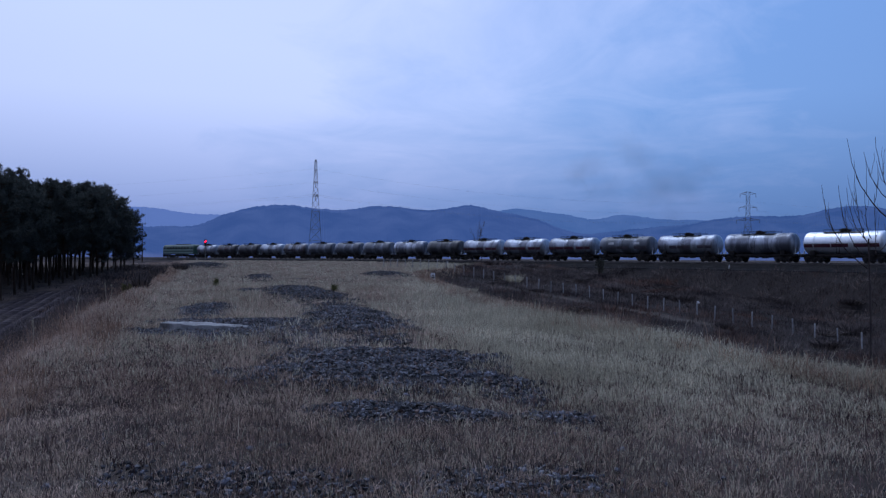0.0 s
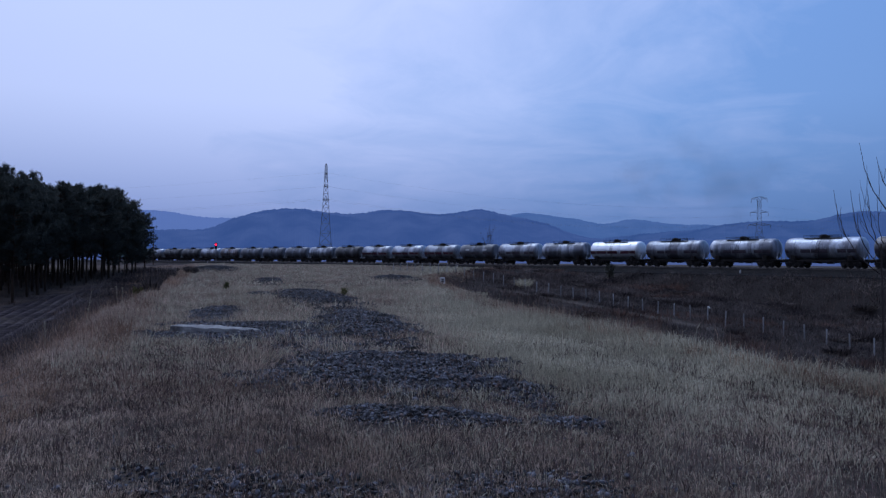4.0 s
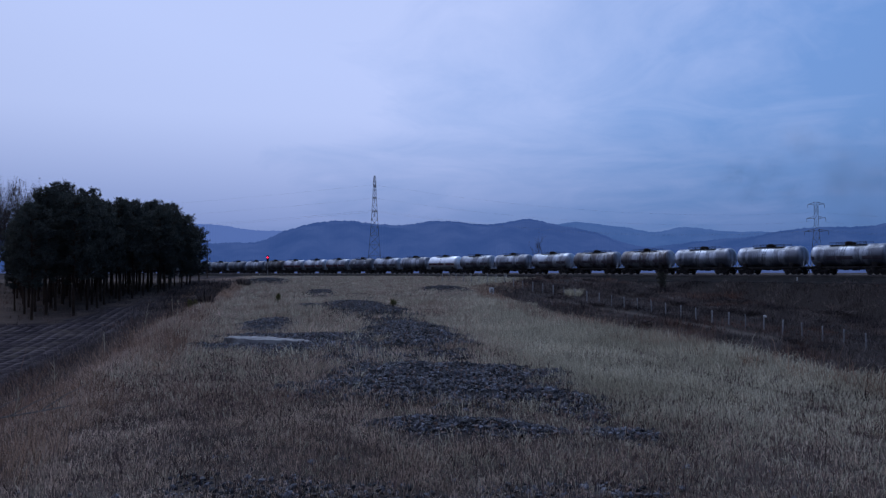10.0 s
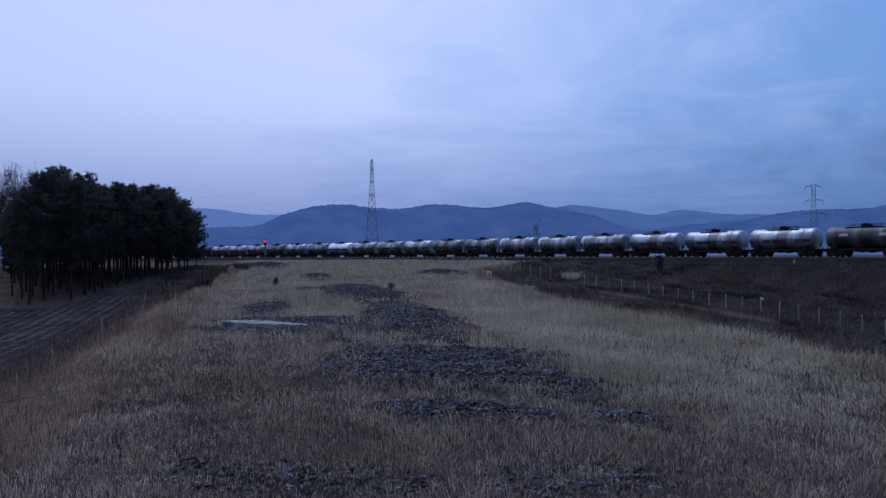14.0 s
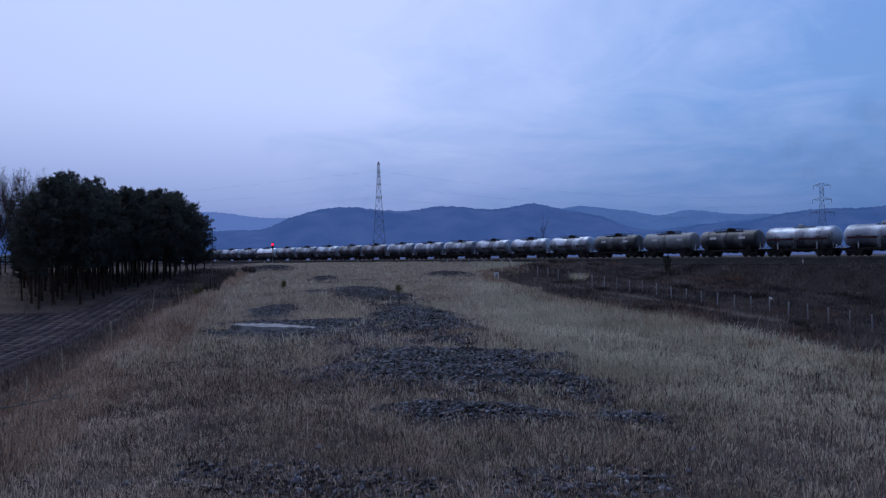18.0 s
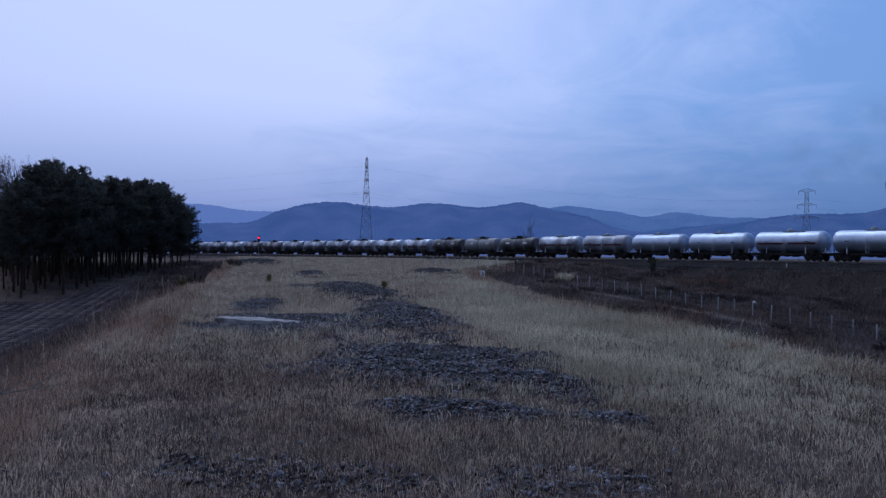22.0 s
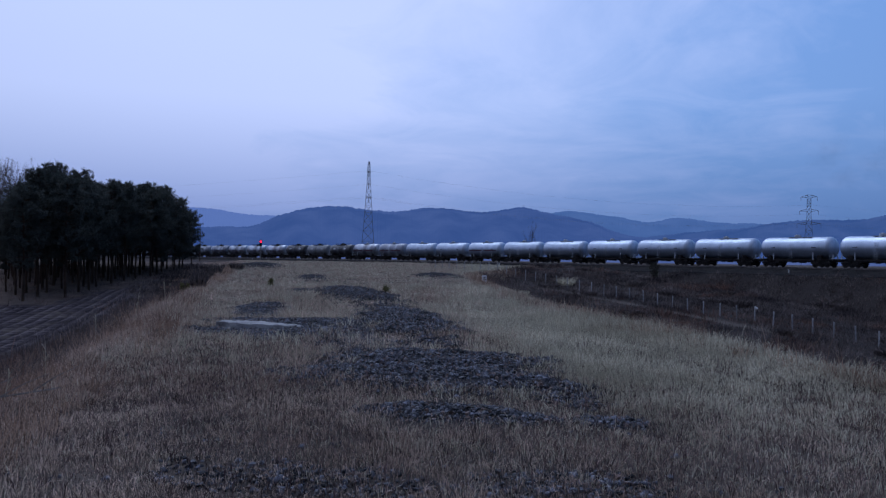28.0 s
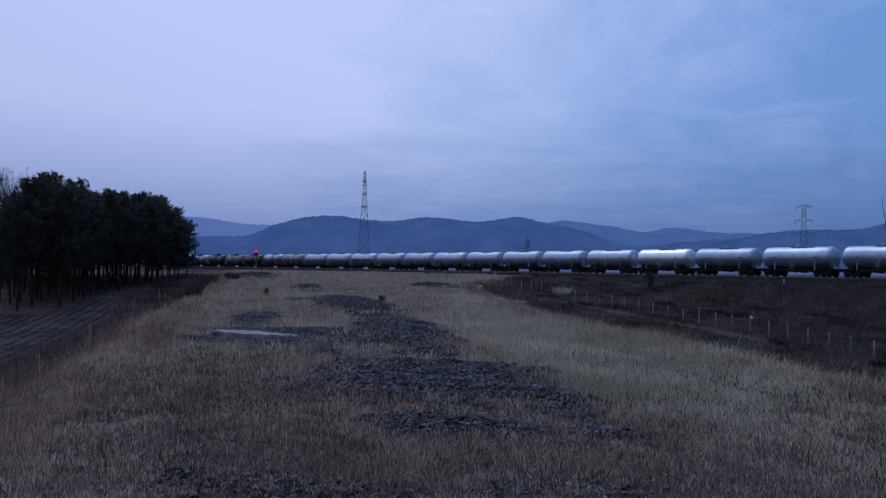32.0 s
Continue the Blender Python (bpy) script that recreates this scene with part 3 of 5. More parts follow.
# ---- hills ----
def hill_range(name, ridge, depth, foot, bumps, mat, label, rough_amp, seed):
    """A ridge on an arc round the valley; bumps: azimuth, half-width in degrees, and height in metres for each kilometre of distance."""
    az = np.concatenate([np.arange(-180, -32, 0.5), np.arange(-32, 36, 0.045), np.arange(36, 180.01, 0.5)])
    h = np.full_like(az, float(foot))
    rs = np.random.RandomState(seed)
    others = [(a + rs.uniform(-5, 5), rs.uniform(4, 9), rs.uniform(8, 32)) for a in range(52, 330, 14)]
    for a, w, top in list(bumps) + others:
        d = (az - a + 180) % 360 - 180
        h = h + top * np.exp(-(d / w) ** 2)
    h = h * ridge / 1000 + EYE[2]
    for k in range(9):
        n = 31 + int(17 * 1.6 ** k)
        h = h + rough_amp / (1 + 0.5 * k) * np.sin(np.radians(az) * n + rs.uniform(0, 7))
    # single crowns and gaps along the wooded crest
    crowns = np.convolve(rs.uniform(-1, 1, len(az)) * (rs.uniform(0, 1, len(az)) < 0.5), (0.5, 1.0, 0.5), "same")
    h = h + (rs.uniform(-1, 1, len(az)) * 0.5 + crowns * 0.9) * rough_amp
    verts, faces = [], []
    steps = (0.0, 0.35, 0.7, 1.0)
    for j, q in enumerate(steps):
        for i, a in enumerate(np.radians(az)):
            rr = ridge - depth * (1 - q) * (1 + 0.10 * math.sin(a * 100 + j))
            verts.append((rr * math.sin(a), rr * math.cos(a), -12 + (h[i] + 12) * math.sin(q * math.pi / 2)))
    n = len(az)
    for j in range(len(steps) - 1):
        for i in range(n - 1):
            a = j * n + i
            faces.append((a, a + 1, a + n + 1, a + n))
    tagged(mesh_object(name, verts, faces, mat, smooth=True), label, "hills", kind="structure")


def build_hills():
    hill_range("backdrop_hills_far", 4500, 450, 45, [(-18.4, 4.75, 12.6), (-16.9, 1.0, 1.7), (-11.6, 2.5, 4.8)], M_HILL_FAR, "faint hills far off with blue dusk haze painted as glow", 2.0, 3)
    hill_range("backdrop_hills_mid", 3700, 450, 30, [(5.6, 3.95, 22.9), (9.8, 2.73, 23.2), (12.7, 1.63, 12.7), (16.1, 2.39, 19.6), (20.7, 4.02, 15.7), (25.8, 3.75, 6.5)], M_HILL_MID, "wooded hills behind the valley with painted blue haze", 1.6, 5)
    hill_range("backdrop_hills_side", 3000, 420, 25, [(18.0, 5.1, 9.4), (22.7, 1.39, 2.3), (27.4, 2.6, -11.2), (29.1, 7.23, 39.5)], M_HILL_SIDE, "wooded hills across the valley with painted blue haze", 1.4, 6)
    hill_range("backdrop_hills_near", 2400, 420, 30, [(-12.1, 1.09, 3.3), (-15.0, 4.91, 5.3), (-10.6, 1.69, 5.4), (-7.7, 3.91, 32.1), (0.0, 4.49, 34.5), (5.6, 2.3, 26.3), (8.7, 2.25, 18.7), (10.9, 1.79, 7.7)], M_HILL_NEAR, "wooded hill ridge at dusk with painted dark blue haze", 1.3, 8)


build_hills()


# ---- the train ----
CAR, WHEEL = 12.02, 0.44


def tank_barrel(half, r, zc, dish):
    bm = bmesh.new()
    prof = [(-half, 0.001)]
    for k in range(1, 7):
        a = k / 6 * math.pi / 2
        prof.append((-half + dish * (1 - math.cos(a)), r * math.sin(a) ** 0.72))
    prof += [(-half * 0.5, r), (0, r), (half * 0.5, r)]
    for k in range(6, 0, -1):
        a = k / 6 * math.pi / 2
        prof.append((half - dish * (1 - math.cos(a)), r * math.sin(a) ** 0.72))
    prof.append((half, 0.001))
    lathe_x(bm, prof, 32, zc)
    return bm


def side_bands(car, half, r, zc, low, high, gap, mat, label):
    """A painted stripe along both flanks of the barrel, broken by gaps."""
    spans, x = [], -half
    for a, b in gap:
        spans.append((x, a))
        x = b
    spans.append((x, half))
    for a, b in spans:
        for side in (-1, 1):
            bm = bmesh.new()
            ring = []
            for q in range(4):
                ang = low + (high - low) * q / 3
                for x in (a, b):
                    ring.append(bm.verts.new((x, side * (r + 0.02) * math.cos(ang), zc + (r + 0.02) * math.sin(ang))))
            for q in range(3):
                bm.faces.new((ring[2 * q], ring[2 * q + 1], ring[2 * q + 3], ring[2 * q + 2]))
            part("painted_band", bm, mat, car, label)


def wheelset(parent, x, r, width=0.13):
    """Two wheels on their axle, turning about the axle."""
    bm = bmesh.new()
    for side in (-1, 1):
        m = Matrix.Translation((0, side * 0.745, 0)) @ Matrix.Rotation(radians(90), 4, "X")
        bmesh.ops.create_cone(bm, cap_ends=True, segments=18, radius1=r, radius2=r, depth=width, matrix=m)
        bmesh.ops.create_cone(bm, cap_ends=True, segments=12, radius1=r * 0.32, radius2=r * 0.32, depth=width + 0.09, matrix=m)
    rod(bm, (0, -0.98, 0), (0, 0.98, 0), 0.08, 8)
    ob = part("wheelset", bm, M_WHEEL, parent)
    ob.location = (x, 0, r)
    return ob


def bogie(parent, x):
    bm = bmesh.new()
    for side in (-1, 1):
        y = side * 1.04
        box(bm, x - 1.25, x + 1.25, y - 0.08, y + 0.08, 0.46, 0.74, 0.04)
        box(bm, x - 0.48, x + 0.48, y - 0.09, y + 0.09, 0.20, 0.66, 0.05)
        for ax in (-0.875, 0.875):
            box(bm, x + ax - 0.20, x + ax + 0.20, y - 0.10, y + 0.10, 0.24, 0.60, 0.04)
        for sx in (-0.16, 0.16):
            rod(bm, (x + sx, y + side * 0.10, 0.26), (x + sx, y + side * 0.10, 0.52), 0.07, 8)
    box(bm, x - 0.27, x + 0.27, -1.18, 1.18, 0.50, 0.82, 0.03)
    ob = part("bogie", bm, M_UNDER, parent, "sooty black cast bogie frame")
    for ax in (-0.875, 0.875):
        wheelset(ob, x + ax, WHEEL)
    return ob


def coupler(parent, x, d):
    bm = bmesh.new()
    box(bm, min(x, x + d * 0.55), max(x, x + d * 0.55), -0.10, 0.10, 0.76, 1.0, 0.03)
    box(bm, min(x + d * 0.5, x + d * 0.74), max(x + d * 0.5, x + d * 0.74), -0.17, 0.15, 0.72, 1.04, 0.05)
    part("coupler", bm, M_UNDER, parent)


def rail_fence(bm, pts, h, r=0.022):
    for a, b in zip(pts, pts[1:]):
        rod(bm, (a[0], a[1], a[2] + h), (b[0], b[1], b[2] + h), r, 5)
        rod(bm, (a[0], a[1], a[2] + h * 0.5), (b[0], b[1], b[2] + h * 0.5), r * 0.8, 5)
    for a in pts:
        rod(bm, a, (a[0], a[1], a[2] + h), r, 5)


def oil_wagon(paint, band="", plates=False):
    """Four-axle oil tank wagon with straps, hatch, roof walk and rails; its place is on the rails."""
    car = new("tank_wagon")
    r, zc, half = 1.44, 2.58, 5.28
    part("barrel", tank_barrel(half, r, zc, 0.52), TANK_PAINT[paint], car, smooth=True)
    for x in (-3.6, -1.25, 1.25, 3.6):
        bm = bmesh.new()
        lathe_x(bm, [(x - 0.05, r + 0.004), (x - 0.05, r + 0.03), (x + 0.05, r + 0.03), (x + 0.05, r + 0.004)], 32, zc)
        part("strap", bm, TANK_PAINT[paint], car)
    if band:
        side_bands(car, 4.85, r, zc, -0.40, -0.08, ((-1.7, -1.0),) if band == "red" else ((-2.36, -1.06), (2.68, 4.40)), M_RED if band == "red" else M_DARK_BAND, "long painted stripe along the flank")
    if plates:
        for x in (-2.9, 2.4):
            for side in (-1, 1):
                part("lettering_panel", side_band_panel(x, 1.15, r, zc, 0.10, 0.36, side), M_PLATE, car, "small white lettering panel")
    bm = bmesh.new()
    bmesh.ops.create_cone(bm, cap_ends=True, segments=20, radius1=0.55, radius2=0.52, depth=0.36, matrix=Matrix.Translation((0.25, 0, zc + r + 0.10)))
    bmesh.ops.create_cone(bm, cap_ends=True, segments=20, radius1=0.42, radius2=0.30, depth=0.14, matrix=Matrix.Translation((0.25, 0, zc + r + 0.34)))
    box(bm, -0.62, -0.40, -0.15, 0.15, zc + r - 0.04, zc + r + 0.26, 0.03)
    part("hatch", bm, M_UNDER, car, "oil-blackened round filling hatch")
    bm = bmesh.new()
    for y in (-0.62, 0.62):
        box(bm, -2.6, 2.6, y - 0.17, y + 0.17, zc + r - 0.10, zc + r - 0.05)
        for x in (-2.2, -1.1, 1.1, 2.2):
            box(bm, x - 0.03, x + 0.03, y - 0.15, y + 0.15, zc + 1.24, zc + r - 0.10)
    part("roof_walk", bm, M_UNDER, car)
    for y in (-0.78, 0.78):
        bm = bmesh.new()
        rail_fence(bm, [(x, y, zc + r - 0.08) for x in (-2.6, -1.3, 0.0, 1.3, 2.6)], 0.36)
        part("handrail", bm, M_UNDER, car)
    for y in (-1.0, 1.0):
        bm = bmesh.new()
        for dx in (-0.2, 0.2):
            rod(bm, (0.25 + dx, y * 1.52, 1.1), (0.25 + dx, y * 1.50, 3.0), 0.022, 5)
            rod(bm, (0.25 + dx, y * 1.50, 3.0), (0.25 + dx, y * 0.75, zc + r - 0.05), 0.022, 5)
        for k in range(7):
            rod(bm, (0.05, y * 1.51, 1.2 + k * 0.28), (0.45, y * 1.51, 1.2 + k * 0.28), 0.016, 4)
        part("ladder", bm, M_UNDER, car)
    underframe(car, half)
    return car


def side_band_panel(x, wide, r, zc, low, high, side):
    bm = bmesh.new()
    ring = []
    for q in range(4):
        ang = low + (high - low) * q / 3
        for xx in (x - wide / 2, x + wide / 2):
            ring.append(bm.verts.new((xx, side * (r + 0.010) * math.cos(ang), zc + (r + 0.010) * math.sin(ang))))
    for q in range(3):
        bm.faces.new((ring[2 * q], ring[2 * q + 1], ring[2 * q + 3], ring[2 * q + 2]))
    return bm


def underframe(car, half, pale=False):
    bm = bmesh.new()
    box(bm, -5.55, 5.55, -0.22, 0.22, 0.74, 1.20, 0.03)
    for y in (-1.12, 1.12):
        box(bm, -3.4, 3.4, y - 0.07, y + 0.07, 0.86, 1.10, 0.02)
    for x in (-5.5, -3.85, 3.85, 5.5):
        box(bm, x - 0.14, x + 0.14, -1.35, 1.35, 0.92, 1.14, 0.02)
    for y in (-1.3, 1.3):
        box(bm, -5.6, -3.4, y - 0.06, y + 0.06, 0.98, 1.12)
        box(bm, 3.4, 5.6, y - 0.06, y + 0.06, 0.98, 1.12)
    part("underframe", bm, M_UNDER, car)
    for x in (-3.85, 3.85):
        bm = bmesh.new()
        box(bm, x - 0.35, x + 0.35, -1.18, 1.18, 1.10, 1.66, 0.05)
        part("saddle", bm, M_UNDER, car)
        bogie(car, x)
    for x, d in ((-5.4, -1), (5.4, 1)):
        coupler(car, x, d)
        bm = bmesh.new()
        # braced end plate between barrel and platform
        for y in (-0.62, 0.62):
            rod(bm, (x, y, 1.12), (x - d * 0.12, y * 0.35, 2.2), 0.10, 6, 0.03)
        box(bm, x - 0.22, x + 0.22, -0.75, 0.75, 1.13, 1.20, 0.02)
        part("end_brace", bm, M_PALE_STEEL, car, "grey painted triangular end brace")
    bm = bmesh.new()
    m = Matrix.Translation((-1.0, 0.55, 0.78)) @ Matrix.Rotation(radians(90), 4, "Y")
    bmesh.ops.create_cone(bm, cap_ends=True, segments=12, radius1=0.2, radius2=0.2, depth=0.9, matrix=m)
    box(bm, 0.7, 1.2, -0.55, -0.15, 0.62, 0.92, 0.03)
    rod(bm, (-3.0, 0.3, 0.7), (3.0, 0.3, 0.7), 0.03, 5)
    part("brake_gear", bm, M_UNDER, car)


def gas_wagon(paint, band=""):
    """Liquefied-gas tank wagon: smooth long barrel, low sunshade rail, posted end platforms."""
    car = new("gas_tank_wagon")
    r, zc, half = 1.48, 2.66, 5.46
    part("barrel", tank_barrel(half, r, zc, 0.78), TANK_PAINT[paint], car, smooth=True)
    if band:
        side_bands(car, 4.55, r, zc, -0.24, -0.06, ((-0.35, 0.3),), M_RED, "long dark red stripe along the flank")
    for x in (-3.2, 3.0):
        for side in (-1, 1):
            part("lettering_panel", side_band_panel(x, 0.7, r, zc, -0.02, 0.05, side), M_UNDER, car, "small dark lettering bar")
    bm = bmesh.new()
    bmesh.ops.create_cone(bm, cap_ends=True, segments=20, radius1=0.42, radius2=0.40, depth=0.34, matrix=Matrix.Translation((0.2, 0, zc + r + 0.12)))
    bmesh.ops.create_cone(bm, cap_ends=True, segments=16, radius1=0.30, radius2=0.22, depth=0.10, matrix=Matrix.Translation((0.2, 0, zc + r + 0.33)))
    part("valve_hood", bm, M_PALE_STEEL, car, "round grey valve hood")
    bm = bmesh.new()
    for y in (-0.45, 0.45):
        box(bm, -2.3, 1.2, y - 0.14, y + 0.14, zc + r - 0.03, zc + r + 0.02)
        for x in (-2.1, -1.0, 0.9):
            box(bm, x - 0.03, x + 0.03, y - 0.12, y + 0.12, zc + 1.40, zc + r - 0.03)
    part("roof_walk", bm, M_PALE_STEEL, car)
    for y in (-1.0, 1.0):
        bm = bmesh.new()
        for dx in (-0.2, 0.2):
            rod(bm, (0.2 + dx, y * 1.60, 1.1), (0.2 + dx, y * 1.58, 3.0), 0.02, 5)
            rod(bm, (0.2 + dx, y * 1.58, 3.0), (0.2 + dx, y * 0.6, zc + r), 0.02, 5)
        for k in range(7):
            rod(bm, (0.0, y * 1.59, 1.2 + k * 0.28), (0.4, y * 1.59, 1.2 + k * 0.28), 0.016, 4)
        part("ladder", bm, M_PALE_STEEL, car)
    underframe(car, half)
    for x in (-3.05, 3.05):
        for y in (-1.36, 1.36):
            bm = bmesh.new()
            box(bm, x - 0.07, x + 0.07, y - 0.05, y + 0.05, 1.0, 1.95, 0.02)
            part("side_bracket", bm, M_PALE_STEEL, car, "pale grey upright bracket")
    for x in (-5.4, 5.4):
        bm = bmesh.new()
        for y in (-1.3, 1.3):
            rod(bm, (x, y, 1.05), (x, y, 1.75), 0.03, 5)
        rod(bm, (x, -1.3, 1.1), (x, 1.3, 1.1), 0.04, 5)
        part("end_platform", bm, M_PALE_STEEL, car)
    return car


# kinds of wagon, from the locomotive back
KINDS = {
    "W": (oil_wagon, ("white",), "worn white oil tank wagon with dark hatch"),
    "S": (oil_wagon, ("white", "dark"), "worn white oil tank wagon with a dark stripe"),
    "R": (oil_wagon, ("white", "red"), "worn white oil tank wagon with a red stripe"),
    "C": (oil_wagon, ("bright", "red"), "bright white oil tank wagon with a red stripe"),
    "G": (oil_wagon, ("grey",), "grimy grey oil tank wagon"),
    "H": (oil_wagon, ("grey", "dark", True), "grimy grey oil tank wagon with white lettering panels"),
    "V": (oil_wagon, ("silver",), "dull silver oil tank wagon streaked with oil"),
    "U": (oil_wagon, ("silver", "dark"), "dull silver oil tank wagon with dark stripe"),
    "D": (oil_wagon, ("dark",), "oil-blackened dark grey tank wagon"),
    "P": (oil_wagon, ("dark", "", True), "oil-blackened tank wagon with white lettering panels"),
    "O": (oil_wagon, ("olive", "", True), "olive grey oil tank wagon with white panels"),
    "T": (oil_wagon, ("rust", "dark"), "rust-streaked white oil tank wagon"),
    "L": (gas_wagon, ("gas",), "clean white rounded gas tank wagon"),
    "M": (gas_wagon, ("gas", "red"), "white gas tank wagon with a dark red stripe"),
    "K": (gas_wagon, ("slate", "red"), "streaked grey gas tank wagon with red stripe"),
    "Q": (gas_wagon, ("white", "red"), "worn white gas tank wagon with red stripe"),
    "B": (gas_wagon, ("bright",), "gleaming silver-white gas tank wagon"),
}
TRAIN = "WDDWTGGGVDRRRHSVCSUSTTVVUSSSPOPQKLLMLLLLLLLBLLLLL"


def build_train():
    made, cars = {}, []
    for i, k in enumerate(TRAIN):
        fn, args, label = KINDS[k]
        if k not in made:
            car = made[k] = tagged(fn(*args), label, "tank wagon", "wagons of the freight train")
        else:
            car = copy_thing(made[k], Matrix.Identity(4))
        cars.append((car, 184.2 - CAR * (i + 0.5)))
    return cars


def build_locomotive():
    """Twin-cab diesel locomotive with six-wheel bogies."""
    loco = tagged(new("diesel_locomotive"), "dark green diesel locomotive with pale waist stripe", "locomotive")
    bm = bmesh.new()
    sec = [(-1.5, 1.25), (-1.55, 1.5), (-1.55, 3.35), (-1.40, 3.85), (-0.95, 4.25), (0.95, 4.25), (1.40, 3.85), (1.55, 3.35), (1.55, 1.5), (1.5, 1.25)]
    xs = [(-9.9, 0.90), (-9.3, 1.0), (9.3, 1.0), (9.9, 0.90)]
    rings = []
    for x, q in xs:
        rings.append([bm.verts.new((x, y * q, 1.25 + (z - 1.25) * (q if z > 2.5 else 1))) for y, z in sec])
    for p, q in zip(rings, rings[1:]):
        for i in range(len(sec)):
            j = (i + 1) % len(sec)
            bm.faces.new((p[i], q[i], q[j], p[j]))
    bm.faces.new(rings[0])
    bm.faces.new(list(reversed(rings[-1])))
    bmesh.ops.recalc_face_normals(bm, faces=bm.faces)
    part("body", bm, M_GREEN, loco)
    for z0, z1 in ((1.55, 1.72), (2.42, 2.66)):
        bm = bmesh.new()
        for y in (-1.555, 1.555):
            box(bm, -9.25, 9.25, y - 0.012, y + 0.012, z0, z1)
        part("waist_stripe", bm, M_CREAM, loco, "pale green stripe")
    for x in (-8.6, 8.6):
        bm = bmesh.new()
        for y in (-1.56, 1.56):
            box(bm, x - 0.38, x + 0.38, y - 0.015, y + 0.015, 2.75, 3.4, 0.0)
        part("cab_side_window", bm, M_GLASS, loco)
    for d in (-1, 1):
        bm = bmesh.new()
        for y in (-0.7, 0.7):
            box(bm, d * 9.74 - 0.09, d * 9.74 + 0.09, y - 0.52, y + 0.52, 2.85, 3.5)
        part("windscreen", bm, M_GLASS, loco)
        coupler(loco, d * 9.9, d)
        bm = bmesh.new()
        box(bm, d * 9.85 - 0.1, d * 9.85 + 0.1, -1.4, 1.4, 0.35, 1.2, 0.04)
        part("snow_plough", bm, M_UNDER, loco)
    for x in (-6.2, -4.4, -2.6, -0.8, 1.0, 2.8, 4.6, 6.4):
        bm = bmesh.new()
        for y in (-1.56, 1.56):
            box(bm, x - 0.55, x + 0.55, y - 0.02, y + 0.02, 2.82, 3.42)
        part("side_grille", bm, M_BLACK, loco)
    for x in (-4.2, -2.2, 0.2):
        bm = bmesh.new()
        bmesh.ops.create_cone(bm, cap_ends=True, segments=20, radius1=0.78, radius2=0.72, depth=0.22, matrix=Matrix.Translation((x, 0, 4.34)))
        part("roof_fan", bm, M_UNDER, loco)
    bm = bmesh.new()
    box(bm, 2.2, 3.4, -0.35, 0.35, 4.22, 4.5, 0.05)
    part("exhaust", bm, M_BLACK, loco)
    bm = bmesh.new()
    box(bm, -2.2, 2.2, -1.2, 1.2, 0.42, 1.22, 0.08)
    part("fuel_tank", bm, M_UNDER, loco)
    for cx in (-6.1, 6.1):
        bm = bmesh.new()
        for y in (-1.1, 1.1):
            box(bm, cx - 2.5, cx + 2.5, y - 0.1, y + 0.1, 0.5, 0.95, 0.05)
        b = part("bogie", bm, M_UNDER, loco)
        for ax in (-1.8, 0, 1.8):
            wheelset(b, cx + ax, 0.525, 0.14)
    return loco


WAGONS = build_train()
LOCO = build_locomotive()


# ---- trees ----
def stem(bm, pts, r0, r1, sides=6):
    for i, (a, b) in enumerate(zip(pts, pts[1:])):
        t0, t1 = i / (len(pts) - 1), (i + 1) / (len(pts) - 1)
        rod(bm, a, b, r0 + (r1 - r0) * t0, sides, r0 + (r1 - r0) * t1)


def pine(seed, high, crown_from, wide):
    """A planted pine: bare straight trunk, dead lower limbs, dark uneven crown of needle tufts."""
    r = random.Random(seed)
    tree = new("pine_tree")
    bm = bmesh.new()
    pts = [(0, 0, -0.3)]
    for k in range(1, 7):
        pts.append((r.uniform(-0.06, 0.06) * k, r.uniform(-0.06, 0.06) * k, high * k / 6.3))
    stem(bm, pts, 0.125, 0.03, 7)
    tips = []
    z = crown_from * 0.8
    while z < high * 0.97:
        q = (z - crown_from * 0.8) / (high - crown_from * 0.8)
        reach = wide * (0.42 + 1.25 * q) * (1.08 - q) ** 0.78
        for k in range(r.randint(4, 5)):
            a = r.uniform(0, 2 * math.pi)
            ln = reach * r.uniform(0.55, 1.15)
            base = Vector((0, 0, z + r.uniform(-0.15, 0.15)))
            end = base + Vector((math.cos(a) * ln, math.sin(a) * ln, ln * r.uniform(0.05, 0.45)))
            rod(bm, base, end, 0.035, 4, 0.012)
            if z > crown_from or r.random() < 0.25:
                tips.append((base, end, ln))
        z += r.uniform(0.26, 0.42)
    part("trunk", bm, M_BARK, tree, "scaly grey-brown pine trunk")
    rs = np.random.RandomState(seed)
    vs, ts, count = [], [], 0
    for base, end, ln in tips:
        for k in range(max(5, int(ln * 8.5))):
            c = base.lerp(end, rs.uniform(0.35, 1.06)) + Vector(rs.normal(0, 0.13, 3))
            n = 20
            d = rs.normal(0, 1, (n, 3)) + np.array([0, 0, 0.45])
            d /= np.linalg.norm(d, axis=1)[:, None]
            w = np.cross(d, rs.normal(0, 1, (n, 3)))
            w /= np.linalg.norm(w, axis=1)[:, None] + 1e-6
            size = rs.uniform(0.12, 0.33, (n, 1))
            o = np.array(c) + rs.normal(0, 0.06, (n, 3))
            vs.append(np.concatenate([o - w * 0.026, o + w * 0.026, o + d * size]))
            ts.append(np.stack([np.arange(n), np.arange(n) + n, np.arange(n) + 2 * n], -1) + count)
            count += 3 * n
    triangles("crown", np.concatenate(vs), np.concatenate(ts), M_NEEDLE, tree)
    return tagged(tree, "dark pine with bare trunk in a planted grove", "pine tree", "pines of the grove")


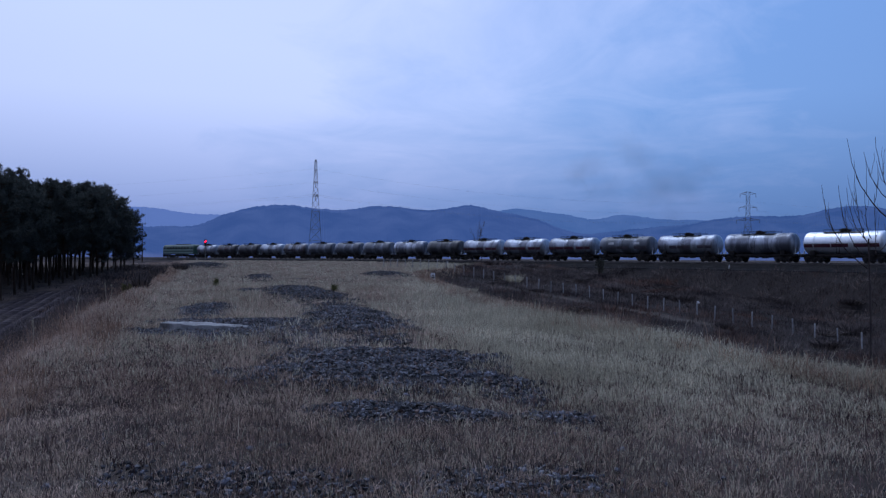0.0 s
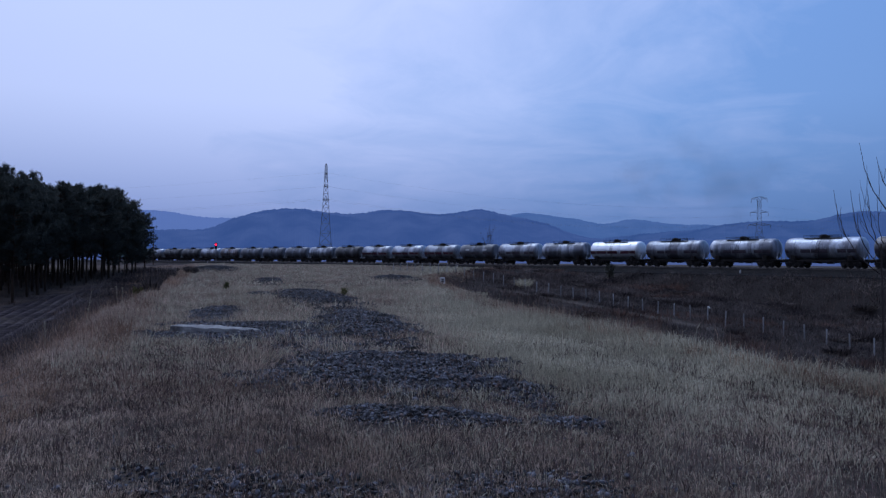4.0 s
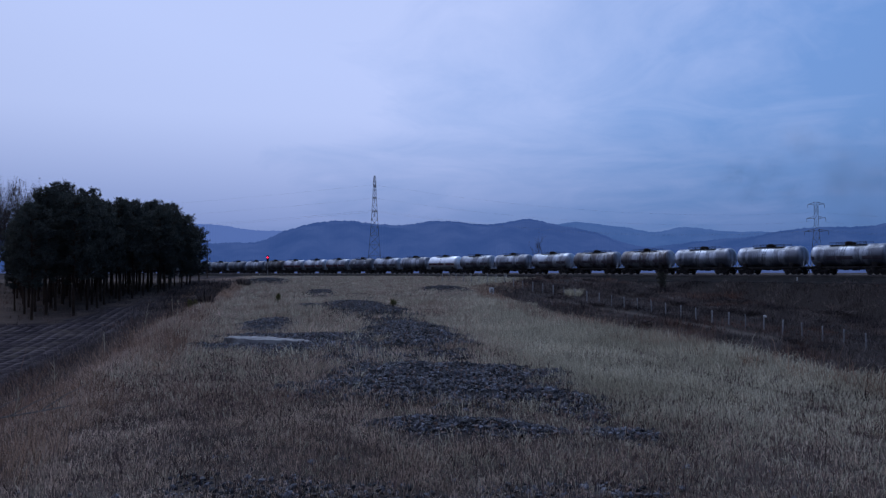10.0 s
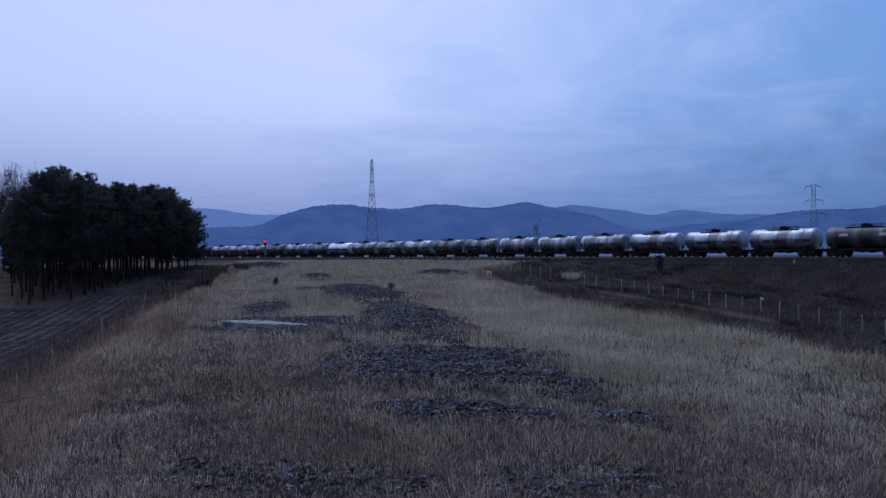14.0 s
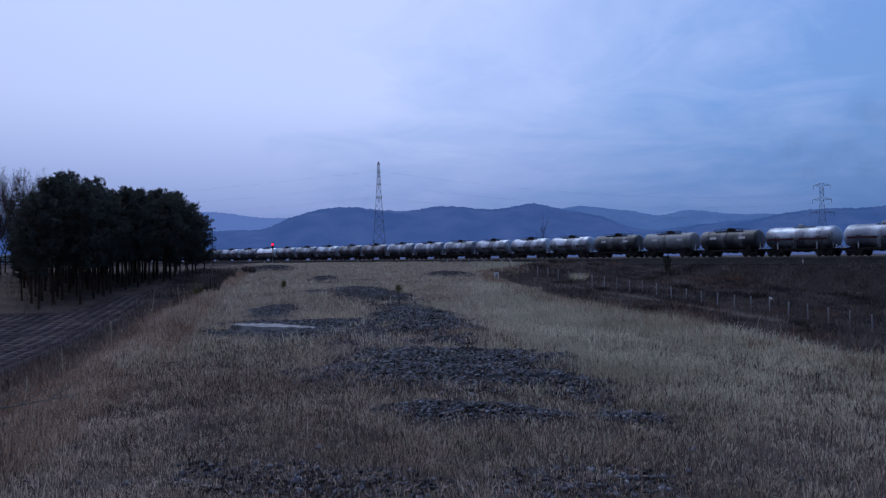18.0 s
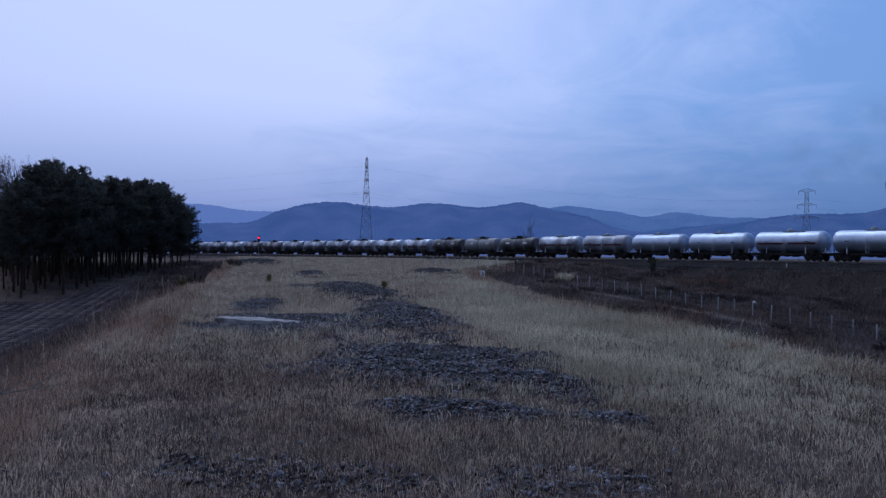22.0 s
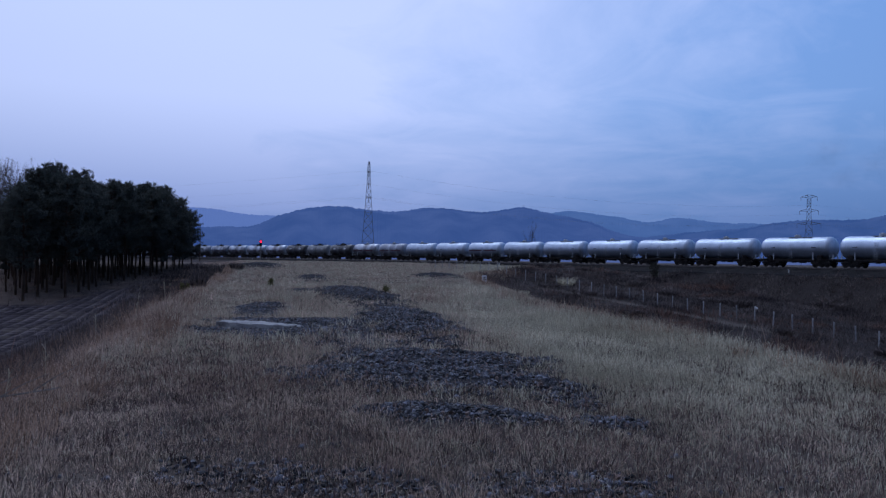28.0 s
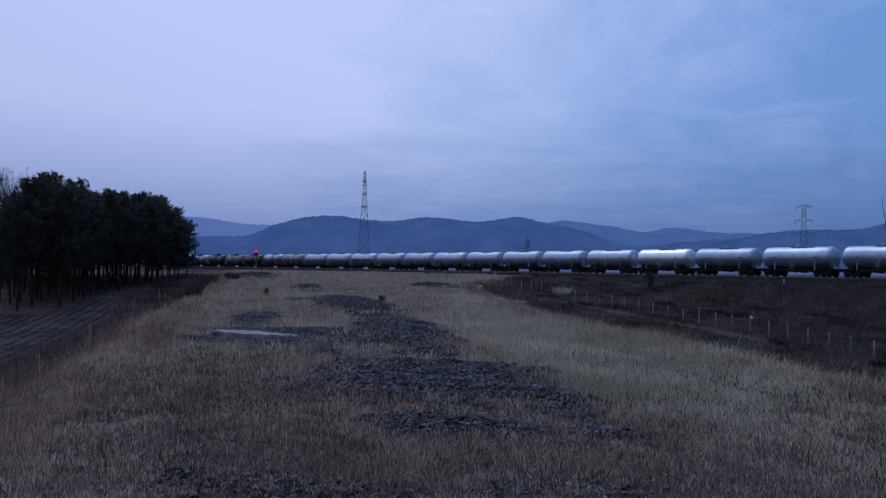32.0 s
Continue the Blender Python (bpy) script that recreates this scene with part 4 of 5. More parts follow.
def bare_tree(seed, high, spread, name="bare_tree", thick=0.09, limbs=7, low=0.25, lift=0.16, twigs=0):
    r = random.Random(seed)
    tree = new(name)
    bm = bmesh.new()
    ends = []

    def limb(a, d, ln, rad, depth):
        pts = [Vector(a)]
        d = Vector(d).normalized()
        for k in range(4):
            d = (d + Vector((r.uniform(-0.18, 0.18), r.uniform(-0.18, 0.18), lift))).normalized()
            pts.append(pts[-1] + d * ln / 4)
        stem(bm, pts, rad, rad * 0.35, 5 if depth < 2 else 3)
        if depth > 1:
            ends.extend(pts[1:])
        if depth < 3:
            for k in range(limbs - depth):
                i = r.randint(1, 4)
                a2 = r.uniform(0, 2 * math.pi)
                side = Vector((math.cos(a2), math.sin(a2), r.uniform(0.2, 0.8))) * spread + d
                limb(pts[i], side, ln * r.uniform(0.35, 0.6), rad * 0.42, depth + 1)

    trunk = [Vector((0, 0, -0.2)), Vector((r.uniform(-0.1, 0.1), 0, high * low))]
    stem(bm, trunk, thick, thick * 0.8, 7)
    for k in range(3):
        a = r.uniform(0, 6.28)
        limb(trunk[1], (math.cos(a) * spread * 0.5, math.sin(a) * spread * 0.5, 1), high * (1 - low) * r.uniform(0.75, 1.0), thick * 0.6, 1)
    part("branches", bm, M_TWIG, tree)
    if twigs:
        rs = np.random.RandomState(seed)
        o = np.repeat(np.array([tuple(e) for e in ends]), twigs, 0)
        n = len(o)
        d = rs.normal(0, 1, (n, 3)) + np.array([0, 0, 0.8])
        w = np.cross(d, rs.normal(0, 1, (n, 3)))
        w *= 0.011 / (np.linalg.norm(w, axis=1)[:, None] + 1e-6)
        tip = o + d / np.linalg.norm(d, axis=1)[:, None] * rs.uniform(0.3, 1.1, (n, 1))
        triangles("twig_spray", np.stack([o - w, o + w, tip], 1), np.arange(3 * n), M_TWIG, tree)
    return tree


def build_grove():
    kinds = [pine(101 + k, h, c, w) for k, (h, c, w) in enumerate(((10.4, 3.7, 2.6), (10.7, 4.0, 2.7), (10.1, 3.4, 2.6), (10.5, 3.8, 2.5), (9.9, 3.3, 2.7), (10.8, 4.1, 2.5), (9.9, 2.1, 2.5), (9.4, 1.6, 2.5)))]
    r = random.Random(4)
    used = set()
    for row in range(15):
        y = 66 + row * 3.6
        x0 = -33.0 - 0.075 * (y - 66) - (1.0 if row == 0 else 0)
        x1 = -0.56 * y
        x = x0
        while x > x1 - 1.5:
            px, py = x + r.uniform(-0.7, 0.7), y + r.uniform(-0.9, 0.9)
            k = r.uniform(0.95, 1.065) * (1.06 if 2 < row < 11 else 1.0)
            if x > x0 - 2.6 and row > 10:
                k *= 1.0 - 0.06 * (row - 10)
            bearing = math.degrees(math.atan2(px, py))
            if bearing < -29.0:
                x -= 2.35
                continue
            k *= 0.74 + 0.26 * min(1.0, max(0.0, (bearing + 28.6) / 1.0))
            m = pose(px, py, drop(px, py) - 0.02, 0, 0, r.uniform(0, 360)) @ Matrix.Scale(k, 4)
            # at the open end of the far rows the limbs hang low
            kind = 6 + r.randrange(2) if x > x0 - 1.0 and row > 8 else r.randrange(6)
            if kind not in used:
                used.add(kind)
                kinds[kind].matrix_basis = m
            else:
                copy_thing(kinds[kind], m)
            x -= 2.35 if row < 8 else 1.9
    # leafless trees beyond the grove
    for k, (x, y, h) in enumerate(((-60.0, 110, 11.6), (-62.5, 112, 11.8), (-66, 116, 11.8), (-70, 119, 12.0), (-61.5, 107, 11.0), (-64.5, 120, 12.6), (-58.5, 112, 11.2))):
        t = tagged(bare_tree(40 + k, h * 0.96, 1.1, thick=0.12, limbs=8, twigs=7, lift=0.24), "leafless broad tree beyond the pine grove", "bare tree")
        t.matrix_basis = pose(x, y, drop(x, y))


build_grove()


# ---- pylons ----
def lattice(bm, levels, r):
    """Four-legged lattice through levels of (height, half-width)."""
    for (z0, w0), (z1, w1) in zip(levels, levels[1:]):
        for i in range(4):
            c0 = [(w0, w0), (w0, -w0), (-w0, -w0), (-w0, w0)]
            c1 = [(w1, w1), (w1, -w1), (-w1, -w1), (-w1, w1)]
            a, b = c0[i], c0[(i + 1) % 4]
            d, e = c1[i], c1[(i + 1) % 4]
            rod(bm, (*a, z0), (*d, z1), r * 1.5, 4)
            rod(bm, (*a, z0), (*e, z1), r * 0.8, 3)
            rod(bm, (*b, z0), (*d, z1), r * 0.8, 3)
            rod(bm, (*d, z1), (*e, z1), r * 0.8, 3)


def pylon(levels, arms, r, label):
    tower = tagged(new("power_pylon"), label, "power pylon", "pylons of the power line")
    fine = []
    for (z0, w0), (z1, w1) in zip(levels, levels[1:]):
        k = max(1, round((z1 - z0) / (1.1 * (w0 + w1))))
        fine += [(z0 + (z1 - z0) * q / k, w0 + (w1 - w0) * q / k) for q in range(k)]
    bm = bmesh.new()
    lattice(bm, fine + [levels[-1]], r)
    part("lattice_tower", bm, M_STEEL, tower)
    for z, ln, w in arms:
        for side in (-1, 1):
            bm = bmesh.new()
            tip = (side * ln, 0, z + 0.25)
            for y in (-w, w):
                rod(bm, (side * w, y, z), tip, r, 4)
                rod(bm, (side * w, y, z + 1.1), tip, r, 4)
                for q in (0.3, 0.6):
                    rod(bm, (side * (w + (ln - w) * q), y * (1 - q), z + 0.25 * q), (side * (w + (ln - w) * q), y * (1 - q), z + 1.1 - 0.85 * q), r * 0.7, 3)
            a = part("cross_arm", bm, M_STEEL, tower)
            bm = bmesh.new()
            rod(bm, tip, (tip[0], 0, z - 1.6), 0.09, 5)
            part("insulator_string", bm, M_STEEL, a)
    return tower


def build_power_line():
    # tall dead-end tower seen along its arms
    d1, d2 = 330.0, 420.0
    a1, a2 = radians(-5.47), radians(24.5)
    p1, p2 = (d1 * math.sin(a1), d1 * math.cos(a1)), (d2 * math.sin(a2), d2 * math.cos(a2))
    z1, z2 = -1.0, -1.0
    h1, h2 = 1.65 + d1 * math.tan(radians(6.9)) - z1, 1.65 + d2 * math.tan(radians(4.55)) - z2
    lv = [(0, 3.2), (5, 2.8), (9.5, 2.42), (14, 2.05), (18, 1.75), (21.5, 1.5), (24.5, 1.3), (27.5, 1.12), (30.2, 0.96), (33, 0.82), (35.5, 0.7), (38, 0.6), (h1 - 1.3, 0.5), (h1, 0.15)]
    t1 = pylon(lv, ((27.5, 4.2, 1.1), (33, 3.4, 0.8), (38, 2.6, 0.6)), 0.062, "tall grey lattice pylon behind the railway")
    turn = math.degrees(math.atan2(p1[1], p1[0]))
    t1.matrix_basis = pose(*p1, z1, 0, 0, turn)
    lv = [(0, 3.6), (5, 3.0), (10, 2.4), (15, 1.9), (19, 1.5), (22.5, 1.2), (25.5, 1.0), (28, 0.9), (30.5, 0.85), (h2 - 2.4, 0.85), (h2, 0.9)]
    t2 = pylon(lv, ((22.0, 5.2, 1.2), (28.2, 4.1, 0.9), (h2 - 1.2, 3.6, 0.9)), 0.058, "grey lattice pylon with cross arms")
    t2.matrix_basis = pose(*p2, z2, 0, 0, -24.5)
    # wires in sagging spans
    far_left, far_right = (-420.0, 430.0), (640.0, 520.0)
    spans = []
    for dz, off in ((27.0, 4.0), (27.0, -4.0), (32.6, 3.2), (37.6, -2.4)):
        spans += [(p1, p2, dz, dz * 0.80, off), (far_left, p1, dz * 0.8, dz, off), (p2, far_right, dz * 0.8, dz * 0.8, off)]
    for a, b, za, zb, off in spans:
        cu = bpy.data.curves.new("power_wire", "CURVE")
        cu.dimensions = "3D"
        cu.bevel_depth, cu.bevel_resolution = 0.012, 0
        sp = cu.splines.new("POLY")
        sp.points.add(24)
        for k in range(25):
            q = k / 24
            sp.points[k].co = (a[0] + (b[0] - a[0]) * q, a[1] + (b[1] - a[1]) * q + off, za + (zb - za) * q - 9 * 4 * q * (1 - q) * 0.6, 1)
        ob = new("power_wire", cu)
        cu.materials.append(M_WIRE)
        tagged(ob, "thin sagging power line wire", "wire", "wires of the power line")


build_power_line()


# ---- signal, posts, fence ----
def build_signal():
    s = 174.0
    x, y = along(s, 3.6)
    sig = tagged(new("railway_signal"), "railway colour-light signal showing red", "railway signal")
    sig.matrix_basis = pose(x, y, 0.50, 0, 0, math.degrees(math.atan2(-y, -x)))
    top = 5.85
    bm = bmesh.new()
    rod(bm, (0, 0, 0), (0, 0, top + 0.5), 0.11, 8)
    part("mast", bm, M_POST, sig)
    bm = bmesh.new()
    box(bm, 0.10, 0.34, -0.36, 0.36, top - 1.3, top + 0.55, 0.06)
    part("signal_head", bm, M_BLACK, sig, "black signal head")
    bm = bmesh.new()
    bmesh.ops.create_cone(bm, cap_ends=True, segments=20, radius1=0.25, radius2=0.21, depth=0.10, matrix=Matrix.Translation((0.40, 0, top)) @ Matrix.Rotation(radians(90), 4, "Y"))
    part("red_lamp", bm, M_LENS, sig, "glowing red lamp")
    bm = bmesh.new()
    for yy in (-0.2, 0.2):
        rod(bm, (-0.2, yy, 0), (-0.12, yy, top), 0.02, 4)
    for k in range(14):
        rod(bm, (-0.16, -0.2, 0.4 + k * 0.38), (-0.16, 0.2, 0.4 + k * 0.38), 0.015, 4)
    part("ladder", bm, M_STEEL, sig)


build_signal()


def build_utility_pole():
    a, d = radians(-17.0), 205.0
    x, y = d * math.sin(a), d * math.cos(a)
    pole = tagged(new("utility_pole"), "thin dark wooden utility pole by the grove", "utility pole")
    pole.matrix_basis = pose(x, y, drop(x, y), 0, 0, 20)
    bm = bmesh.new()
    rod(bm, (0, 0, -0.3), (0, 0, 7.4), 0.13, 8, 0.09)
    part("pole", bm, M_BARK, pole)
    bm = bmesh.new()
    box(bm, -0.75, 0.75, -0.05, 0.05, 6.9, 7.0)
    part("cross_bar", bm, M_BARK, pole)


build_utility_pole()


def post(name, x, y, w, h, mat, label, category, cap=0.0, group=""):
    bm = bmesh.new()
    box(bm, -w / 2, w / 2, -w * 0.4, w * 0.4, -0.2, h, 0.015)
    ob = tagged(part(name, bm, mat), label, category, group)
    ob.matrix_basis = pose(x, y, drop(x, y), 0, 0, random.uniform(-20, 20))
    return ob


def build_posts():
    for s in (-0.5, 63.5, 72.5, 176.5):
        x, y = along(s, 5.0)
        post("marker_post", x, y, 0.13, 0.48, M_WHITE_SIGN, "short white marker post beside the ballast", "marker post", group="white markers beside the track")
    a, d = radians(2.9), 61.0
    x, y = d * math.sin(a), d * math.cos(a)
    st = tagged(new("boundary_stone"), "white painted boundary stone in dry grass", "boundary stone")
    st.matrix_basis = pose(x, y, drop(x, y), 0, 0, 4)
    bm = bmesh.new()
    box(bm, -0.17, 0.17, -0.1, 0.1, -0.1, 0.54, 0.04)
    part("stone", bm, M_WHITE_SIGN, st)
    bm = bmesh.new()
    box(bm, -0.11, 0.11, -0.108, -0.100, 0.18, 0.25)
    box(bm, -0.08, 0.08, -0.108, -0.100, 0.32, 0.39)
    part("lettering_bar", bm, M_UNDER, st)


build_posts()


def build_fence():
    fence = tagged(new("wire_fence"), "wire fence on thin concrete posts in the ditch", "fence")
    random.seed(12)
    tops = []
    me = None
    for i in range(46):
        s = -56 + i * 2.05
        x, y = along(s, 38.0 + 0.5 * math.sin(s * 0.07))
        z = drop(x, y)
        if me is None:
            bm = bmesh.new()
            box(bm, -0.048, 0.048, -0.045, 0.045, -0.3, 1.28, 0.010)
            box(bm, -0.052, 0.052, -0.048, 0.048, 1.16, 1.30, 0.010)
            ob = part("fence_post", bm, M_POST, fence)
            me = ob.data
        else:
            ob = new("fence_post", me)
            ob.parent = fence
        ob.matrix_basis = pose(x, y, z, random.uniform(-3, 3), random.uniform(-3, 3), random.uniform(0, 30))
        tops.append((x, y, z))
    for h in (0.35, 0.7, 1.05):
        bm = bmesh.new()
        for a, b in zip(tops, tops[1:]):
            rod(bm, (a[0], a[1], a[2] + h), (b[0], b[1], b[2] + h), 0.004, 3)
        part("fence_wire", bm, M_WIRE, fence)


build_fence()


def build_slab():
    """Broken concrete sleeper-like slab lying on the stones."""
    bm = bmesh.new()
    r = random.Random(6)
    corners = [(-1.08, -0.16), (-1.02, 0.08), (-0.62, 0.18), (-0.5, 0.34), (-0.12, 0.36), (0.02, 0.24), (0.6, 0.20), (1.06, 0.0), (1.02, -0.10), (0.3, -0.20), (-0.4, -0.26), (-0.85, -0.2)]
    outline = []
    for (x, y), (x1, y1) in zip(corners, corners[1:] + corners[:1]):
        for k in range(4):
            q = k / 4
            outline.append((0.97 * (x + (x1 - x) * q) + r.uniform(-0.025, 0.025), y + (y1 - y) * q + r.uniform(-0.022, 0.022)))
    lo = [bm.verts.new((x, y, -0.02)) for x, y in outline]
    hi = [bm.verts.new((x * 0.985, y * 0.93, 0.10 - 0.008 * x + r.uniform(-0.014, 0.014))) for x, y in outline]
    heart = [bm.verts.new((x * 0.6, y * 0.5, 0.105 - 0.008 * x * 0.6 + r.uniform(-0.008, 0.012))) for x, y in outline]
    bm.faces.new(list(reversed(lo)))
    bm.faces.new(heart)
    for i in range(len(outline)):
        j = (i + 1) % len(outline)
        bm.faces.new((lo[i], lo[j], hi[j], hi[i]))
        bm.faces.new((hi[i], hi[j], heart[j], heart[i]))
    ob = tagged(part("concrete_slab", bm, M_CONCRETE), "broken pale concrete slab lying on crushed stone", "concrete slab")
    x, y = -4.22, 18.5
    ob.matrix_basis = pose(x, y, drop(x, y) + 0.01, 3, 1.6, -6)


build_slab()


def young_tree():
    """Leafless sapling in two stems whose long limbs leave sideways and sweep up."""
    r = random.Random(17)
    tree = tagged(new("bare_tree"), "leafless young tree with upswept limbs below the bank", "bare tree")

    def sweep(bm, a, tip, r0, r1, n=9):
        """A limb from a to tip that turns upwards early."""
        a, tip = Vector(a), Vector(tip)
        turn = Vector((a.x + (tip.x - a.x) * 0.86, a.y + (tip.y - a.y) * 0.86, a.z + (tip.z - a.z) * 0.30))
        pts = [a * (1 - q) ** 2 + turn * 2 * q * (1 - q) + tip * q * q for q in (k / n for k in range(n + 1))]
        pts = [p + Vector((r.uniform(-0.02, 0.02), r.uniform(-0.02, 0.02), 0)) for p in pts]
        stem(bm, pts, r0, r1, 5)
        return pts

    for x, top, rad in ((-0.95, 8.4, 0.05), (0.0, 10.0, 0.075)):
        bm = bmesh.new()
        sweep(bm, (x + 0.25, 0, -0.3), (x, 0, top), rad, rad * 0.5)
        part("trunk", bm, M_TWIG, tree)
    # where each limb leaves its stem and where it ends: across and height
    for x0, z0, x1, z1, rad in ((-1.0, 3.6, -2.35, 6.4, 0.030), (-1.1, 4.0, -1.85, 6.4, 0.024), (-1.0, 4.5, -1.62, 6.3, 0.02), (-0.95, 4.3, -1.38, 6.8, 0.024), (-0.9, 4.6, -1.08, 6.2, 0.02),
                                (-0.75, 4.1, -0.8, 6.1, 0.02), (-0.05, 5.0, -1.62, 8.05, 0.036), (-0.05, 5.6, -1.1, 7.5, 0.026), (0.0, 5.6, -0.76, 7.95, 0.028), (0.0, 5.9, -0.42, 8.2, 0.03),
                                (0.0, 6.1, 0.1, 8.4, 0.03), (0.0, 5.4, 1.0, 7.9, 0.03), (0.1, 4.8, 1.6, 7.2, 0.034), (0.05, 5.9, 0.6, 7.8, 0.026), (-0.6, 4.2, -0.2, 6.0, 0.018)):
        bm = bmesh.new()
        deep = r.uniform(-0.5, 0.5)
        pts = sweep(bm, (x0, 0, z0 + 3.8), (x1, deep, z1 + 3.8), rad * 0.72, 0.006)
        for k in range(3):
            q = pts[r.randint(3, 6)]
            ln = (z1 - z0) * r.uniform(0.22, 0.42)
            sweep(bm, q, (q.x + r.uniform(-0.3, 0.16), q.y + r.uniform(-0.25, 0.25), q.z + ln), rad * 0.32, 0.004, 5)
        part("limb", bm, M_TWIG, tree)
    return tree


def build_trees_apart():
    t = young_tree()
    x, y = 30 * math.sin(radians(33.5)), 30 * math.cos(radians(33.5))
    z = drop(x, y)
    t.matrix_basis = pose(x, y, z, 0, 0, -33.5)
    a, d = radians(6.4), 255
    t = tagged(bare_tree(9, 12.5, 0.5, thick=0.14, limbs=7, twigs=2), "leafless tree behind the railway", "bare tree")
    t.matrix_basis = pose(d * math.sin(a), d * math.cos(a), -1.5)
    t = tagged(pine(131, 2.5, 0.25, 1.0), "small dark pine on the railway bank", "pine tree")
    x, y = along(16.0, 13.0)
    t.matrix_basis = pose(x, y, drop(x, y))
    t["group"] = ""
    for c in t.children:
        if c.name.startswith("crown"):
            c.data.materials[0] = M_NEEDLE_DRY


build_trees_apart()


# ---- exhaust smoke ----
def smoke_patch(seed, wide, high, n):
    """A thin ragged patch of soot in many overlapping wisps, each thinning out towards its rim."""
    r = np.random.RandomState(seed)
    c = r.normal(0, 1, (n, 3)) * np.array([wide, wide * 0.6, high])
    size = r.uniform(0.8, 1.25, n) * (wide + high) / 2
    k = 12
    ang = np.arange(k) * 2 * np.pi / k
    verts, tris, thick = [], [], []
    for i in range(n):
        reach = size[i] * r.uniform(0.75, 1.25, k)
        lean = r.uniform(-0.5, 0.5, 2)
        rim = np.stack([np.cos(ang) * reach, (np.cos(ang) * lean[0] + np.sin(ang) * lean[1]) * reach, np.sin(ang) * reach], -1)
        mid = rim * 0.5
        b = len(verts)
        verts += [c[i]] + list(c[i] + mid) + list(c[i] + rim)
        thick += [1.0] + [0.42] * k + [0.0] * k
        for j in range(k):
            m = (j + 1) % k
            tris += [(b, b + 1 + j, b + 1 + m), (b + 1 + j, b + 1 + k + j, b + 1 + k + m), (b + 1 + j, b + 1 + k + m, b + 1 + m)]
    ob = triangles("smoke_patch", np.array(verts), np.array(tris), M_SOOT, smooth=True)
    ob.data.attributes.new("thick", "FLOAT", "POINT").data.foreach_set("value", np.array(thick, dtype=np.float32))
    return tagged(ob, "thin drifting patch of dark exhaust smoke", "smoke", "smoke of the locomotive", kind="stuff")


# azimuth and elevation in degrees at the start, drift and climb in degrees a second, half-sizes in metres, wisps
SMOKE = [(smoke_patch(501 + k, w, h, n), az, el, da, de) for k, (az, el, da, de, w, h, n) in enumerate((
    (12.9, 5.1, 0.78, 0.055, 9.0, 9.0, 3), (14.4, 4.9, 0.95, 0.030, 13.0, 8.0, 3), (16.6, 5.9, 0.85, 0.12, 14.0, 13.0, 4),
    (18.4, 5.3, 1.05, 0.10, 14.0, 11.0, 3), (21.4, 5.8, 0.95, 0.10, 13.0, 13.0, 4)))]


def smoke_place(az, el, d=520.0):
    a, e = radians(az), radians(el)
    return pose(d * math.sin(a), d * math.cos(a), 1.65 + d * math.tan(e), 0, 0, -az)


# ---- grass, weeds and stones ----
def blades(name, x, y, high, wide, mat, seed, label, way=None, bend=0.95, category="grass", upright=0.26, near=17.0):
    """Bent tapering blades, the far ones a single sliver each; way: the direction in which each leans."""
    r = np.random.RandomState(seed)
    n = len(x)
    z = ground_z(x, y) - 0.01
    a = r.uniform(0, 2 * np.pi, n)
    b = r.uniform(0, 2 * np.pi, n) if way is None else way + r.normal(0, 0.6, n)
    lean = np.abs(r.normal(0, upright, n)) + 0.05
    o = np.stack([x, y, z], -1)
    w = np.stack([np.cos(a), np.sin(a), np.zeros(n)], -1) * wide[:, None]
    d = np.stack([np.cos(b) * lean, np.sin(b) * lean, np.ones(n)], -1) * high[:, None]
    droop = np.stack([np.cos(b) * bend, np.sin(b) * bend, -0.45 * np.ones(n)], -1) * (high * lean)[:, None] * 1.2
    mid, tip = o + d * 0.6, o + d + droop
    close = np.hypot(x, y) < near
    c, f = np.nonzero(close)[0], np.nonzero(~close)[0]
    v = np.stack([o[c], mid[c] + w[c] * 0.5, mid[c] - w[c] * 0.5, tip[c]], 1).reshape(-1, 3)
    k = np.arange(len(c))[:, None] * 4
    t = np.concatenate([k + [0, 1, 2], k + [2, 1, 3]], 1).reshape(-1, 3)
    v2 = np.stack([o[f] - w[f] * 0.55, o[f] + w[f] * 0.55, tip[f]], 1).reshape(-1, 3)
    t2 = np.arange(len(f))[:, None] * 3 + np.array([0, 1, 2]) + len(v)
    return tagged(triangles(name, np.concatenate([v, v2]), np.concatenate([t, t2]), mat), label, category, kind="stuff")


def scatter(r, x0, x1, y0, y1, density):
    n = int((x1 - x0) * (y1 - y0) * density)
    return r.uniform(x0, x1, n), r.uniform(y0, y1, n)


